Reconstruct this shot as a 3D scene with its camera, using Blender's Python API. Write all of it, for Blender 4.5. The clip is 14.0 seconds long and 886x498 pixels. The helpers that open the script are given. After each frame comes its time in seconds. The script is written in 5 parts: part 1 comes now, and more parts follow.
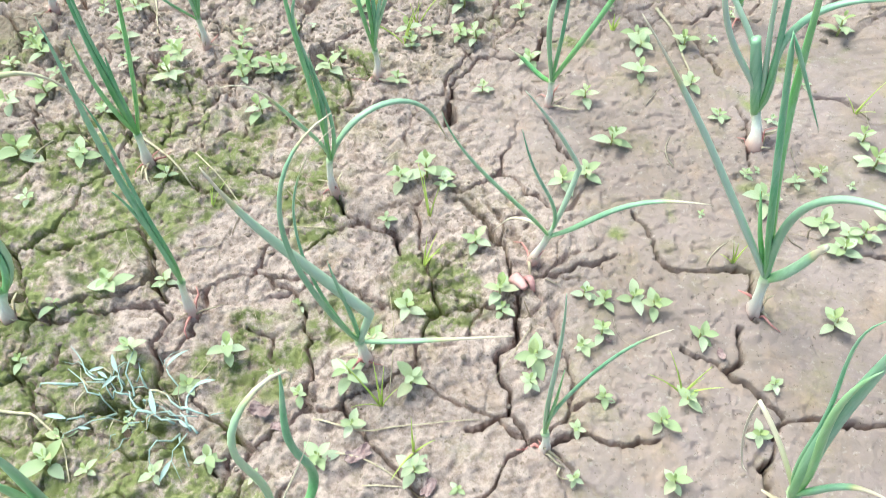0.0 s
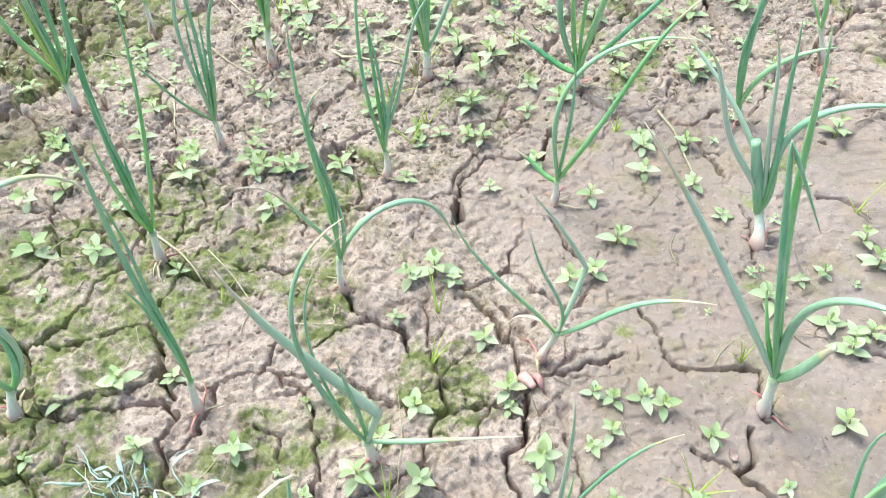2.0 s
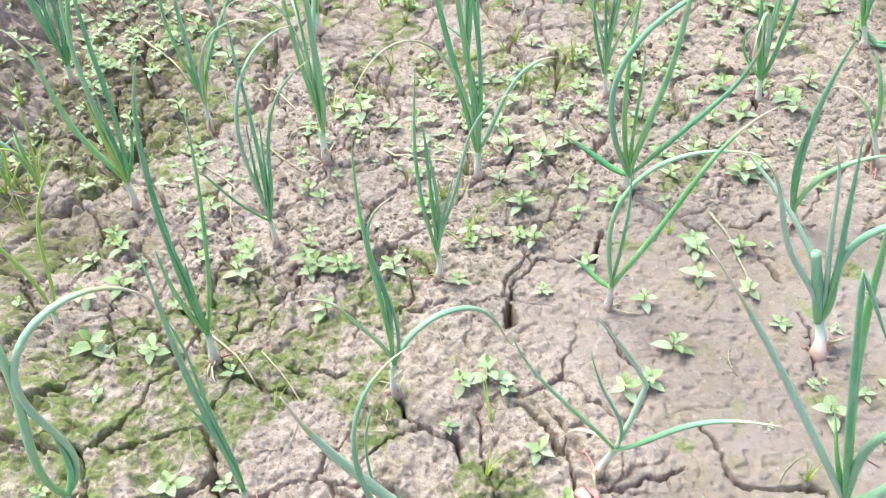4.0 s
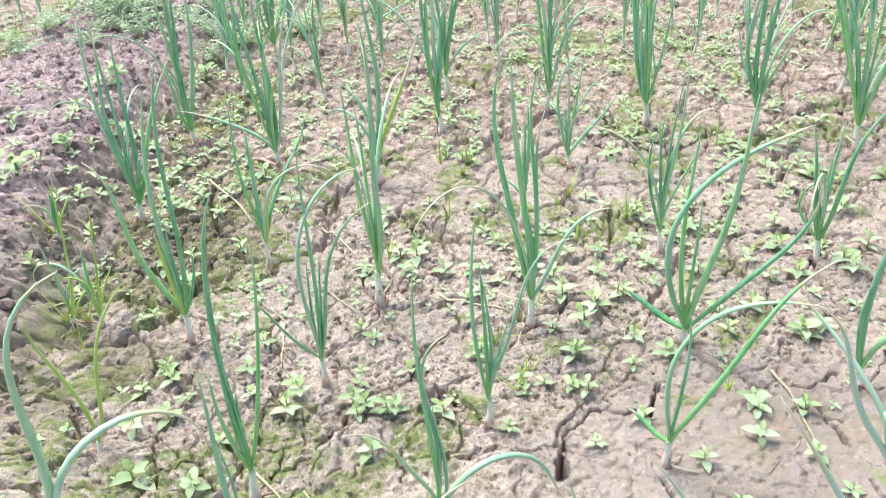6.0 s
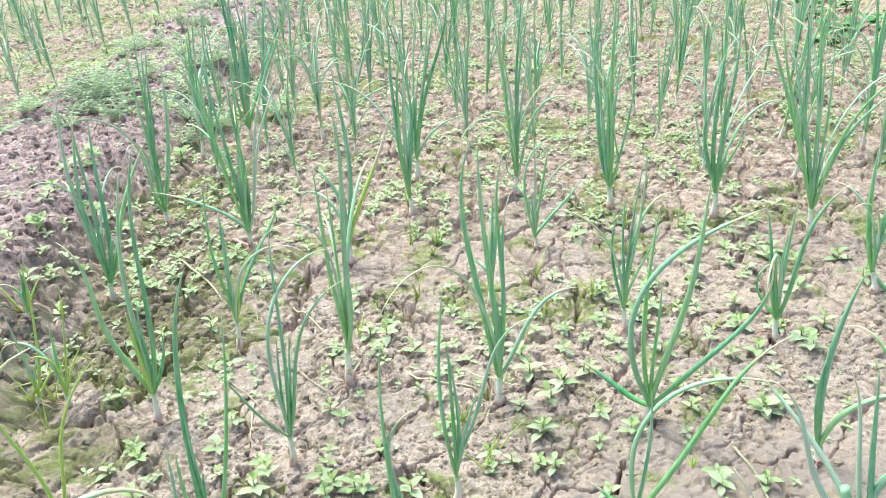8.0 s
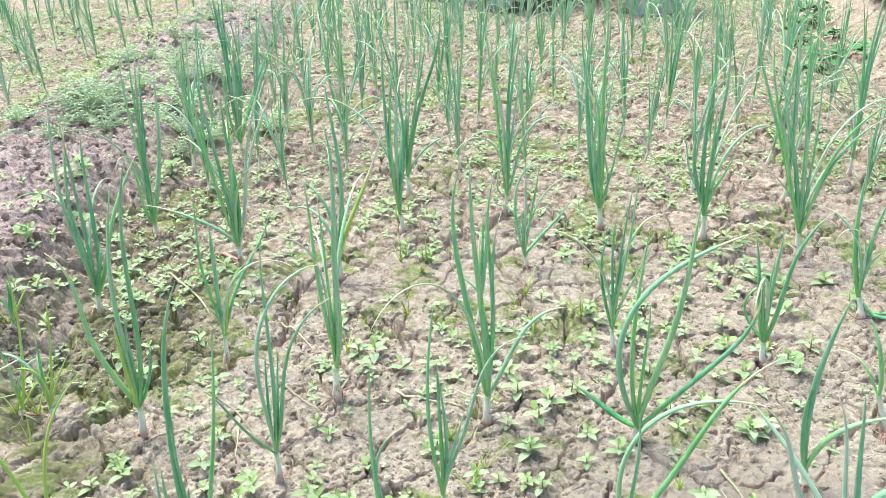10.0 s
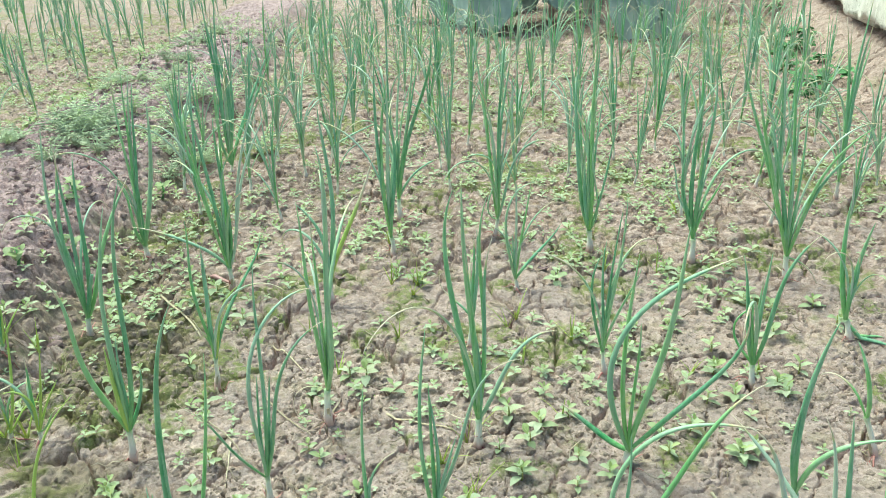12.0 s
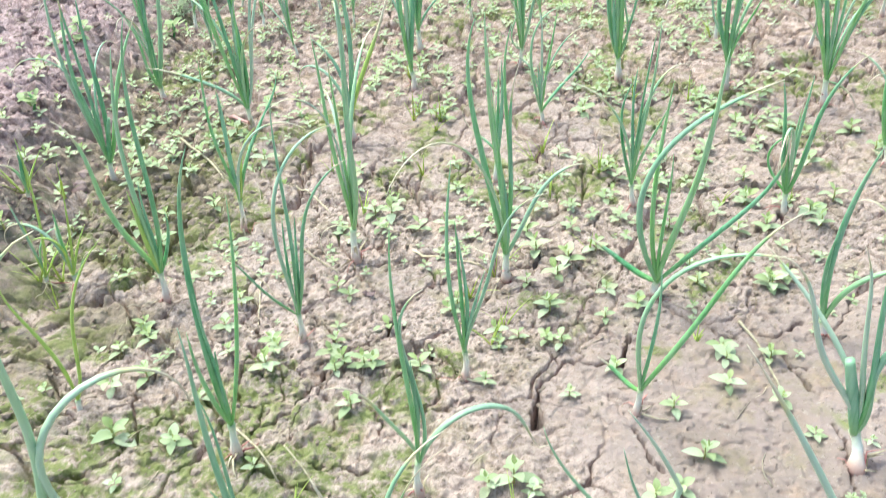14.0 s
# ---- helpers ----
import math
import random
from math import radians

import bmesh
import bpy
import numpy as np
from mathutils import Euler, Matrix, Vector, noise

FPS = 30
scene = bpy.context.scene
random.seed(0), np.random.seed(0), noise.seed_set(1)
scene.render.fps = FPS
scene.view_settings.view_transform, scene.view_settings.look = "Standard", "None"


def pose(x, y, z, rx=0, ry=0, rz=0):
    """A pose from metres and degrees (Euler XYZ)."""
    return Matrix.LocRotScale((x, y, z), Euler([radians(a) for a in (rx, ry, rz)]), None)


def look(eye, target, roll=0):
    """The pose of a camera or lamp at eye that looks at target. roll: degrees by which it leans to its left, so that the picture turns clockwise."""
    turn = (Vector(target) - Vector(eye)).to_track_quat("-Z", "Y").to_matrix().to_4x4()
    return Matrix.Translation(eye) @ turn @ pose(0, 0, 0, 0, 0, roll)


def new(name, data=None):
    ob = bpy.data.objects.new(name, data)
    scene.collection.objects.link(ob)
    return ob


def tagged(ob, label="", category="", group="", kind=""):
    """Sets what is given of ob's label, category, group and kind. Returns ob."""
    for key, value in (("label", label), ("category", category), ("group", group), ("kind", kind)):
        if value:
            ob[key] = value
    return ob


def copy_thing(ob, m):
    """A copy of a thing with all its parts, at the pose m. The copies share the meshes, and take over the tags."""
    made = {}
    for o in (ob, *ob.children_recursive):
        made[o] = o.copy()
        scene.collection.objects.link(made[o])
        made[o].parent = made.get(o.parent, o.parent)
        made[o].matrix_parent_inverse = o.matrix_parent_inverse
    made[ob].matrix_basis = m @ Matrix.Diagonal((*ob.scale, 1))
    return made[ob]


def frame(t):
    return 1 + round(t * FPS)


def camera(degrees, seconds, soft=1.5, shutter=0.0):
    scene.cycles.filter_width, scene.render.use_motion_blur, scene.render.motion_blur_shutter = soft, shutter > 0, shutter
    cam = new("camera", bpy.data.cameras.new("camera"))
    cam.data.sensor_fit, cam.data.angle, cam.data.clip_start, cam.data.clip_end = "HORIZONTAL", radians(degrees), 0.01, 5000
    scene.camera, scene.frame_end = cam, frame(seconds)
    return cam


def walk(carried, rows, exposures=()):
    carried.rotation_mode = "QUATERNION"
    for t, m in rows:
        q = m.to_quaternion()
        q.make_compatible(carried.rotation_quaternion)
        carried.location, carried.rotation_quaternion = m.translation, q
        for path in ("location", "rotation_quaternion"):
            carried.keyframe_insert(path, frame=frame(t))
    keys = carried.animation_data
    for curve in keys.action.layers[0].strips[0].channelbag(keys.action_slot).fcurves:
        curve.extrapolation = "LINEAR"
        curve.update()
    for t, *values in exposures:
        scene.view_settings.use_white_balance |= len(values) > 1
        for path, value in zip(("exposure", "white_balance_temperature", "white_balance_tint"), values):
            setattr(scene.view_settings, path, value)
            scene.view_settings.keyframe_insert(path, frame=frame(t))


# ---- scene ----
cam = camera(57.0, 14.0, soft=0.7, shutter=0.5)
PATH = [
    (0, (0.033, 0.013, 0.751), (0.033, 1.191, -0.866), -4.3),
    (0.5, (0.033, 0.013, 0.756), (0.038, 1.245, -0.82), -4.0),
    (1, (0.034, 0.016, 0.757), (0.036, 1.291, -0.784), -4.2),
    (1.5, (0.031, 0.015, 0.762), (0.038, 1.332, -0.743), -3.9),
    (2, (0.031, 0.015, 0.764), (0.033, 1.362, -0.714), -4.1),
    (2.5, (0.032, 0.01, 0.772), (0.023, 1.393, -0.673), -4.3),
    (3, (0.031, 0.011, 0.776), (0.029, 1.418, -0.645), -3.5),
    (3.5, (0.022, 0.029, 0.78), (-0.005, 1.469, -0.608), -4.1),
    (4, (0.011, 0.045, 0.795), (-0.061, 1.526, -0.562), -5.5),
    (6.5, (-0.002, 0.03, 0.777), (-0.17, 1.762, -0.209), -4.4),
    (7, (-0.002, 0.023, 0.783), (-0.158, 1.771, -0.176), -4.2),
    (7.5, (0.001, 0.013, 0.789), (-0.128, 1.794, -0.112), -3.8),
    (8, (0.006, 0.009, 0.79), (-0.084, 1.808, -0.077), -3.4),
    (10.5, (0.002, 0.007, 0.794), (-0.059, 1.828, -0.029), -1.9),
    (11, (0.002, 0.006, 0.798), (-0.06, 1.833, -0.014), -1.9),
    (11.5, (0.0, 0.003, 0.797), (-0.052, 1.836, -0.002), -1.7),
    (12, (0.0, 0.002, 0.798), (-0.034, 1.841, 0.015), -1.6),
    (12.5, (0.0, 0.001, 0.8), (-0.024, 1.848, 0.034), -1.5),
    (13, (-0.001, 0.011, 0.791), (-0.033, 1.836, -0.024), -1.8),
    (13.5, (-0.002, 0.021, 0.782), (-0.064, 1.751, -0.221), -2.9),
    (14, (-0.004, 0.026, 0.783), (-0.106, 1.674, -0.346), -4.2),
]
EXPOSURES = [(0.0, 1.20, 6370, -16), (4.0, 1.27, 6370, -14), (7.0, 1.31, 6420, -12), (8.0, 1.31, 6460, -18), (10.5, 1.23, 6520, -22), (12.5, 0.88, 6660, -27), (13.3, 1.27, 6510, -21), (14.0, 1.33, 6400, -14)]
walk(cam, [(t, look(eye, target, roll)) for t, eye, target, roll in PATH], EXPOSURES)

# Overcast daylight: a clear-sky dome behind thin cloud, and a wide, weak sun.
world = bpy.data.worlds.new("sky")
world.use_nodes = True
scene.world = world
sky = world.node_tree.nodes.new("ShaderNodeTexSky")
sky.sky_type, sky.sun_disc = "NISHITA", False
sky.sun_elevation, sky.sun_rotation = radians(62), radians(-40)
sky.air_density, sky.dust_density, sky.ozone_density = 1.0, 4.0, 1.0
world.node_tree.nodes["Background"].inputs["Strength"].default_value = 0.12
world.node_tree.links.new(sky.outputs[0], world.node_tree.nodes["Background"].inputs["Color"])
sun = new("sun", bpy.data.lights.new("sun", "SUN"))
sun.data.energy, sun.data.angle, sun.data.color = 2.0, radians(40), (1.0, 0.97, 0.94)
sun.matrix_world = look((0, 0, 0), (math.sin(radians(40)) * 0.47, -math.cos(radians(40)) * 0.47, -0.883))

# ---- materials ----
def material(name, roughness=0.8, specular=0.3):
    m = bpy.data.materials.new(name)
    m.use_nodes = True
    b = m.node_tree.nodes["Principled BSDF"]
    b.inputs["Roughness"].default_value = roughness
    b.inputs["Specular IOR Level"].default_value = specular
    return m, m.node_tree, b


def node(tree, kind, **sockets):
    n = tree.nodes.new(kind)
    for key, value in sockets.items():
        n.inputs[key.replace("_", " ")].default_value = value
    return n


def noise_of(tree, scale, detail=4.0, rough=0.6, coords="Object", stretch=None):
    c = tree.nodes.new("ShaderNodeTexCoord")
    n = node(tree, "ShaderNodeTexNoise", Scale=scale, Detail=detail, Roughness=rough)
    source = c.outputs[coords]
    if stretch:
        mp = tree.nodes.new("ShaderNodeMapping")
        mp.inputs["Scale"].default_value = stretch
        tree.links.new(source, mp.inputs["Vector"])
        source = mp.outputs[0]
    tree.links.new(source, n.inputs["Vector"])
    return n.outputs[0]


def ramp(tree, source, stops):
    r = tree.nodes.new("ShaderNodeValToRGB")
    while len(r.color_ramp.elements) < len(stops):
        r.color_ramp.elements.new(0.5)
    for e, (at, c) in zip(r.color_ramp.elements, stops):
        e.position = at
        e.color = (*c, 1) if len(c) == 3 else c
    tree.links.new(source, r.inputs[0])
    return r.outputs[0]


def blend(tree, factor, a, b, mode="MIX"):
    m = tree.nodes.new("ShaderNodeMix")
    m.data_type, m.blend_type = "RGBA", mode
    for socket, value in ((m.inputs[0], factor), (m.inputs[6], a), (m.inputs[7], b)):
        if isinstance(value, (int, float)):
            socket.default_value = value
        elif isinstance(value, tuple):
            socket.default_value = (*value, 1)
        else:
            tree.links.new(value, socket)
    return m.outputs[2]


def attribute(tree, name):
    a = tree.nodes.new("ShaderNodeAttribute")
    a.attribute_name = name
    return a.outputs["Fac"]


def bump(tree, b, sources, distance=0.002, share=None):
    last = None
    for source, strength in sources:
        n = node(tree, "ShaderNodeBump", Strength=strength, Distance=distance)
        tree.links.new(source, n.inputs["Height"])
        if share:
            scaled = node(tree, "ShaderNodeMapRange", To_Min=0.85 * strength, To_Max=strength)
            tree.links.new(share, scaled.inputs["Value"])
            tree.links.new(scaled.outputs[0], n.inputs["Strength"])
        if last:
            tree.links.new(last, n.inputs["Normal"])
        last = n.outputs[0]
    tree.links.new(last, b.inputs["Normal"])


GREY = ((0, (0, 0, 0)), (1, (1, 1, 1)))


def soil_material():
    m, t, b = material("cracked_mud", 0.85, 0.22)
    broad = ramp(t, noise_of(t, 5.0, 5), ((0.38, (0, 0, 0)), (0.62, (1, 1, 1))))
    blotch = ramp(t, noise_of(t, 22.0, 6, 0.6), ((0.36, (0, 0, 0)), (0.60, (1, 1, 1))))
    grain = ramp(t, noise_of(t, 60.0, 8, 0.7), ((0.34, (0, 0, 0)), (0.60, (1, 1, 1))))
    grit = ramp(t, noise_of(t, 250.0, 5, 0.75), ((0.32, (0, 0, 0)), (0.56, (1, 1, 1))))
    # settled mud: smooth, mauve-pink, with soft stains
    mud = blend(t, broad, (0.415, 0.315, 0.325), (0.345, 0.257, 0.258))
    mud = blend(t, blotch, blend(t, 0.55, mud, (0.33, 0.25, 0.22)), mud)
    mud = blend(t, grain, blend(t, 0.40, mud, (0.30, 0.235, 0.21)), mud)
    # crumbled soil
    crumb = blend(t, ramp(t, noise_of(t, 85.0, 7, 0.75), ((0.36, (0, 0, 0)), (0.56, (1, 1, 1)))), (0.31, 0.222, 0.204), (0.665, 0.51, 0.495))
    crumb = blend(t, grit, blend(t, 0.40, crumb, (0.15, 0.11, 0.085)), crumb)
    brown = blend(t, ramp(t, noise_of(t, 38.0, 9, 0.8), ((0.43, (0, 0, 0)), (0.59, (1, 1, 1)))), (0.17, 0.098, 0.082), (0.63, 0.47, 0.455))
    col = blend(t, attribute(t, "rough"), mud, crumb)
    col = blend(t, attribute(t, "tilth"), col, brown)
    specks = ramp(t, noise_of(t, 190.0, 3, 0.7), ((0.30, (0.8, 0.8, 0.8)), (0.37, (0, 0, 0))))
    col = blend(t, specks, col, (0.14, 0.105, 0.08))
    chalk = ramp(t, noise_of(t, 130.0, 4, 0.7), ((0.58, (0, 0, 0)), (0.70, (0.6, 0.6, 0.6))))
    col = blend(t, chalk, col, (0.57, 0.48, 0.445))
    rust = ramp(t, noise_of(t, 15.0, 7, 0.7), ((0.52, (0, 0, 0)), (0.68, (0.45, 0.45, 0.45))))
    col = blend(t, rust, col, blend(t, grain, (0.26, 0.155, 0.10), (0.47, 0.32, 0.235)))
    # moss and a brown-green skin of algae
    moss = t.nodes.new("ShaderNodeMath")
    moss.operation = "MULTIPLY"
    t.links.new(attribute(t, "moss"), moss.inputs[0])
    t.links.new(ramp(t, noise_of(t, 45.0, 9, 0.72), ((0.40, (0, 0, 0)), (0.54, (0.92, 0.92, 0.92)))), moss.inputs[1])
    green = blend(t, blotch, (0.15, 0.18, 0.05), (0.30, 0.32, 0.13))
    col = blend(t, moss.outputs[0], col, blend(t, grit, blend(t, 0.5, green, (0.07, 0.09, 0.02)), green))
    algae = ramp(t, noise_of(t, 9.0, 8, 0.75), ((0.53, (0, 0, 0)), (0.66, (0.45, 0.45, 0.45))))
    col = blend(t, algae, col, blend(t, grain, (0.15, 0.125, 0.045), (0.34, 0.30, 0.15)))
    col = blend(t, attribute(t, "damp"), col, blend(t, 0.62, col, blend(t, grain, (0.10, 0.075, 0.05), (0.24, 0.20, 0.12))))
    ridge = blend(t, ramp(t, noise_of(t, 45.0, 8, 0.75), ((0.36, (0, 0, 0)), (0.58, (1, 1, 1)))), (0.19, 0.115, 0.13), (0.60, 0.435, 0.47))
    col = blend(t, attribute(t, "ridge"), col, blend(t, grit, blend(t, 0.4, ridge, (0.10, 0.065, 0.065)), ridge))
    stone = blend(t, grain, (0.27, 0.19, 0.175), (0.50, 0.385, 0.37))
    col = blend(t, attribute(t, "bank"), col, stone)
    t.links.new(col, b.inputs["Base Color"])
    bump(t, b, ((noise_of(t, 45.0, 10, 0.78), 0.62), (noise_of(t, 300.0, 6, 0.75), 0.5)), 0.010, attribute(t, "rough"))
    return m


def leaf_material():
    m, t, b = material("onion_leaf", 0.36, 0.55)
    info = t.nodes.new("ShaderNodeObjectInfo")
    green = ramp(t, info.outputs["Random"], ((0.0, (0.08, 0.36, 0.12)), (0.2, (0.13, 0.42, 0.21)), (0.4, (0.25, 0.51, 0.33)), (0.6, (0.17, 0.53, 0.13)), (0.8, (0.32, 0.64, 0.19)), (1.0, (0.43, 0.60, 0.46))))
    streak = noise_of(t, 150.0, 5, 0.7, "Object", (1.0, 1.0, 0.07))
    green = blend(t, ramp(t, streak, ((0.38, (0, 0, 0)), (0.62, (1, 1, 1)))), blend(t, 0.26, green, (0.03, 0.11, 0.05)), blend(t, 0.28, green, (0.50, 0.60, 0.52)))
    bloom = ramp(t, noise_of(t, 22.0, 6, 0.7), ((0.42, (0, 0, 0)), (0.68, (0.36, 0.36, 0.36))))
    green = blend(t, bloom, green, (0.47, 0.58, 0.51))
    dust = ramp(t, noise_of(t, 420.0, 3, 0.7), ((0.66, (0, 0, 0)), (0.72, (0.6, 0.6, 0.6))))
    green = blend(t, dust, green, (0.45, 0.40, 0.33))
    green = blend(t, ramp(t, attribute(t, "along"), ((0.0, (0.55, 0.55, 0.55)), (0.38, (0, 0, 0)))), green, (0.26, 0.47, 0.11))
    green = blend(t, ramp(t, attribute(t, "along"), ((0.55, (0, 0, 0)), (0.95, (0.4, 0.4, 0.4)))), green, (0.38, 0.55, 0.36))
    green = blend(t, attribute(t, "pale"), green, (0.54, 0.62, 0.54))
    green = blend(t, attribute(t, "yellow"), green, (0.50, 0.60, 0.13))
    tip = ramp(t, attribute(t, "dry"), ((0.0, (0.38, 0.44, 0.18)), (0.4, (0.58, 0.54, 0.33)), (1.0, (0.66, 0.56, 0.46))))
    mixed = ramp(t, attribute(t, "dry"), ((0.0, (0, 0, 0)), (0.35, (1, 1, 1))))
    t.links.new(blend(t, mixed, green, tip), b.inputs["Base Color"])
    bump(t, b, ((streak, 0.25),), 0.001)
    return m


def bulb_material():
    m, t, b = material("onion_bulb", 0.5, 0.4)
    up = attribute(t, "up")
    col = ramp(t, up, ((0.0, (0.52, 0.31, 0.29)), (0.22, (0.68, 0.46, 0.43)), (0.38, (0.82, 0.70, 0.66)), (0.60, (0.86, 0.84, 0.78)), (0.85, (0.80, 0.84, 0.70)), (1.0, (0.42, 0.54, 0.32))))
    streak = noise_of(t, 120.0, 4, 0.7, "Object", (1.0, 1.0, 0.15))
    col = blend(t, ramp(t, streak, ((0.42, (0, 0, 0)), (0.62, (0.28, 0.28, 0.28)))), col, (0.50, 0.30, 0.26))
    t.links.new(col, b.inputs["Base Color"])
    bump(t, b, ((streak, 0.4),), 0.001)
    return m


def thin_leaf(t, b, colour, share):
    """Lets daylight through a thin leaf."""
    through_light = t.nodes.new("ShaderNodeBsdfTranslucent")
    t.links.new(colour, through_light.inputs["Color"])
    mix = node(t, "ShaderNodeMixShader", Fac=share)
    t.links.new(b.outputs[0], mix.inputs[1])
    t.links.new(through_light.outputs[0], mix.inputs[2])
    t.links.new(mix.outputs[0], t.nodes["Material Output"].inputs["Surface"])


def plain_plant(name, dark, light, scale=70.0, roughness=0.55, specular=0.35, glow=0.0):
    m, t, b = material(name, roughness, specular)
    info = t.nodes.new("ShaderNodeObjectInfo")
    col = blend(t, ramp(t, noise_of(t, scale, 4, 0.6), ((0.3, (0, 0, 0)), (0.7, (1, 1, 1)))), dark, light)
    hue = node(t, "ShaderNodeHueSaturation")
    mr = node(t, "ShaderNodeMapRange", To_Min=0.8, To_Max=1.2)
    t.links.new(info.outputs["Random"], mr.inputs["Value"])
    t.links.new(mr.outputs[0], hue.inputs["Value"])
    t.links.new(col, hue.inputs["Color"])
    t.links.new(hue.outputs[0], b.inputs["Base Color"])
    if glow:
        thin_leaf(t, b, hue.outputs[0], glow)
    return m


def weed_material(name, per_island):
    """Seedling leaves: the youngest pair is yellow-green, older ones are a chalky pale green with a lighter midrib."""
    m, t, b = material(name, 0.6, 0.25)
    if per_island:
        chance = t.nodes.new("ShaderNodeNewGeometry").outputs["Random Per Island"]
    else:
        chance = t.nodes.new("ShaderNodeObjectInfo").outputs["Random"]
    old = ramp(t, chance, ((0.0, (0.38, 0.45, 0.28)), (0.45, (0.50, 0.57, 0.40)), (0.8, (0.62, 0.67, 0.54)), (1.0, (0.57, 0.57, 0.40))))
    fresh = ramp(t, chance, ((0.0, (0.38, 0.47, 0.19)), (1.0, (0.52, 0.59, 0.29))))
    col = blend(t, attribute(t, "young"), old, fresh)
    col = blend(t, ramp(t, noise_of(t, 180.0, 4, 0.65), ((0.40, (0.4, 0.4, 0.4)), (0.56, (0, 0, 0)))), col, (0.36, 0.43, 0.22))
    t.links.new(col, b.inputs["Base Color"])
    thin_leaf(t, b, col, 0.30)
    return m


def island_plant(name, dark, light, roughness=0.55):
    m, t, b = material(name, roughness, 0.35)
    g = t.nodes.new("ShaderNodeNewGeometry")
    col = blend(t, g.outputs["Random Per Island"], dark, light)
    col = blend(t, ramp(t, noise_of(t, 90.0, 3), GREY), blend(t, 0.3, col, tuple(0.4 * c for c in dark)), col)
    t.links.new(col, b.inputs["Base Color"])
    thin_leaf(t, b, col, 0.35)
    return m


def clod_material(name, dark, light, damp):
    m, t, b = material(name, 0.95, 0.15)
    g = t.nodes.new("ShaderNodeNewGeometry")
    col = blend(t, g.outputs["Random Per Island"], dark, light)
    col = blend(t, ramp(t, noise_of(t, 110.0, 7, 0.75), ((0.36, (0, 0, 0)), (0.60, (1, 1, 1)))), (0.23, 0.18, 0.155), col)
    ridge = ramp(t, noise_of(t, 6.0, 3), ((0.4, (0, 0, 0)), (0.6, (0.5, 0.5, 0.5))))
    t.links.new(blend(t, ridge, col, damp), b.inputs["Base Color"])
    bump(t, b, ((noise_of(t, 200.0, 6, 0.75), 0.8),), 0.006)
    return m


def whitewash_material():
    m, t, b = material("whitewash", 0.95, 0.15)
    col = blend(t, ramp(t, noise_of(t, 9.0, 8, 0.7), ((0.38, (0, 0, 0)), (0.55, (1, 1, 1)))), (0.68, 0.62, 0.60), (0.85, 0.79, 0.77))
    col = blend(t, ramp(t, noise_of(t, 34.0, 7, 0.8), ((0.57, (0, 0, 0)), (0.64, (1, 1, 1)))), col, (0.30, 0.25, 0.22))
    col = blend(t, ramp(t, noise_of(t, 3.0, 6, 0.7), ((0.36, (0.45, 0.45, 0.45)), (0.50, (0, 0, 0)))), col, (0.60, 0.51, 0.47))
    t.links.new(col, b.inputs["Base Color"])
    bump(t, b, ((noise_of(t, 45.0, 3, 0.6), 0.5), (noise_of(t, 150.0, 5, 0.75), 0.4)), 0.012)
    return m


def cabbage_material():
    m, t, b = material("cabbage_leaf", 0.45, 0.5)
    vein = ramp(t, attribute(t, "vein"), ((0.0, (0, 0, 0)), (0.8, (0.75, 0.75, 0.75))))
    col = blend(t, ramp(t, noise_of(t, 14.0, 5), GREY), (0.24, 0.32, 0.30), (0.52, 0.60, 0.57))
    t.links.new(blend(t, vein, col, (0.62, 0.70, 0.64)), b.inputs["Base Color"])
    bump(t, b, ((noise_of(t, 30.0, 4), 0.3),), 0.01)
    return m


SOIL = soil_material()
LEAF = leaf_material()
BULB = bulb_material()
WEED = weed_material("weed_leaf", False)
WEED_FAR = weed_material("weed_leaves", True)
WEED_STEM = plain_plant("weed_stem", (0.28, 0.30, 0.10), (0.42, 0.38, 0.18))
GRASS = plain_plant("grass_blade", (0.48, 0.58, 0.14), (0.66, 0.73, 0.24), glow=0.3)
STRAW = plain_plant("straw", (0.38, 0.30, 0.21), (0.62, 0.53, 0.41), 120.0, 0.7)
SILVER = plain_plant("withered_stem", (0.30, 0.40, 0.39), (0.52, 0.61, 0.60), 120.0, 0.6)
FEATHER = plain_plant("feathery_leaf", (0.58, 0.66, 0.44), (0.80, 0.85, 0.68), 90.0, glow=0.35)
SKIN = plain_plant("onion_skin", (0.38, 0.13, 0.14), (0.58, 0.30, 0.28), 150.0, 0.5)
HUSK = plain_plant("onion_husk", (0.42, 0.18, 0.20), (0.66, 0.38, 0.38), 60.0, 0.45)
CLOD = clod_material("clods", (0.29, 0.215, 0.19), (0.57, 0.45, 0.42), (0.33, 0.245, 0.21))
RIDGE_CLOD = clod_material("ridge_clods", (0.22, 0.14, 0.155), (0.66, 0.49, 0.525), (0.30, 0.195, 0.215))
CABBAGE = cabbage_material()
LIME = whitewash_material()
LITTER = island_plant("litter", (0.30, 0.22, 0.17), (0.70, 0.60, 0.50), 0.85)
DEAD = plain_plant("dead_leaf", (0.20, 0.12, 0.13), (0.42, 0.30, 0.31), 160.0, 0.7)
DARK_LEAF = plain_plant("dark_leaf", (0.06, 0.18, 0.06), (0.15, 0.33, 0.13), 40.0)

# ---- the ground: one sheet, finest where the beds are near ----
TABLE = np.random.RandomState(7).rand(4, 256, 256)


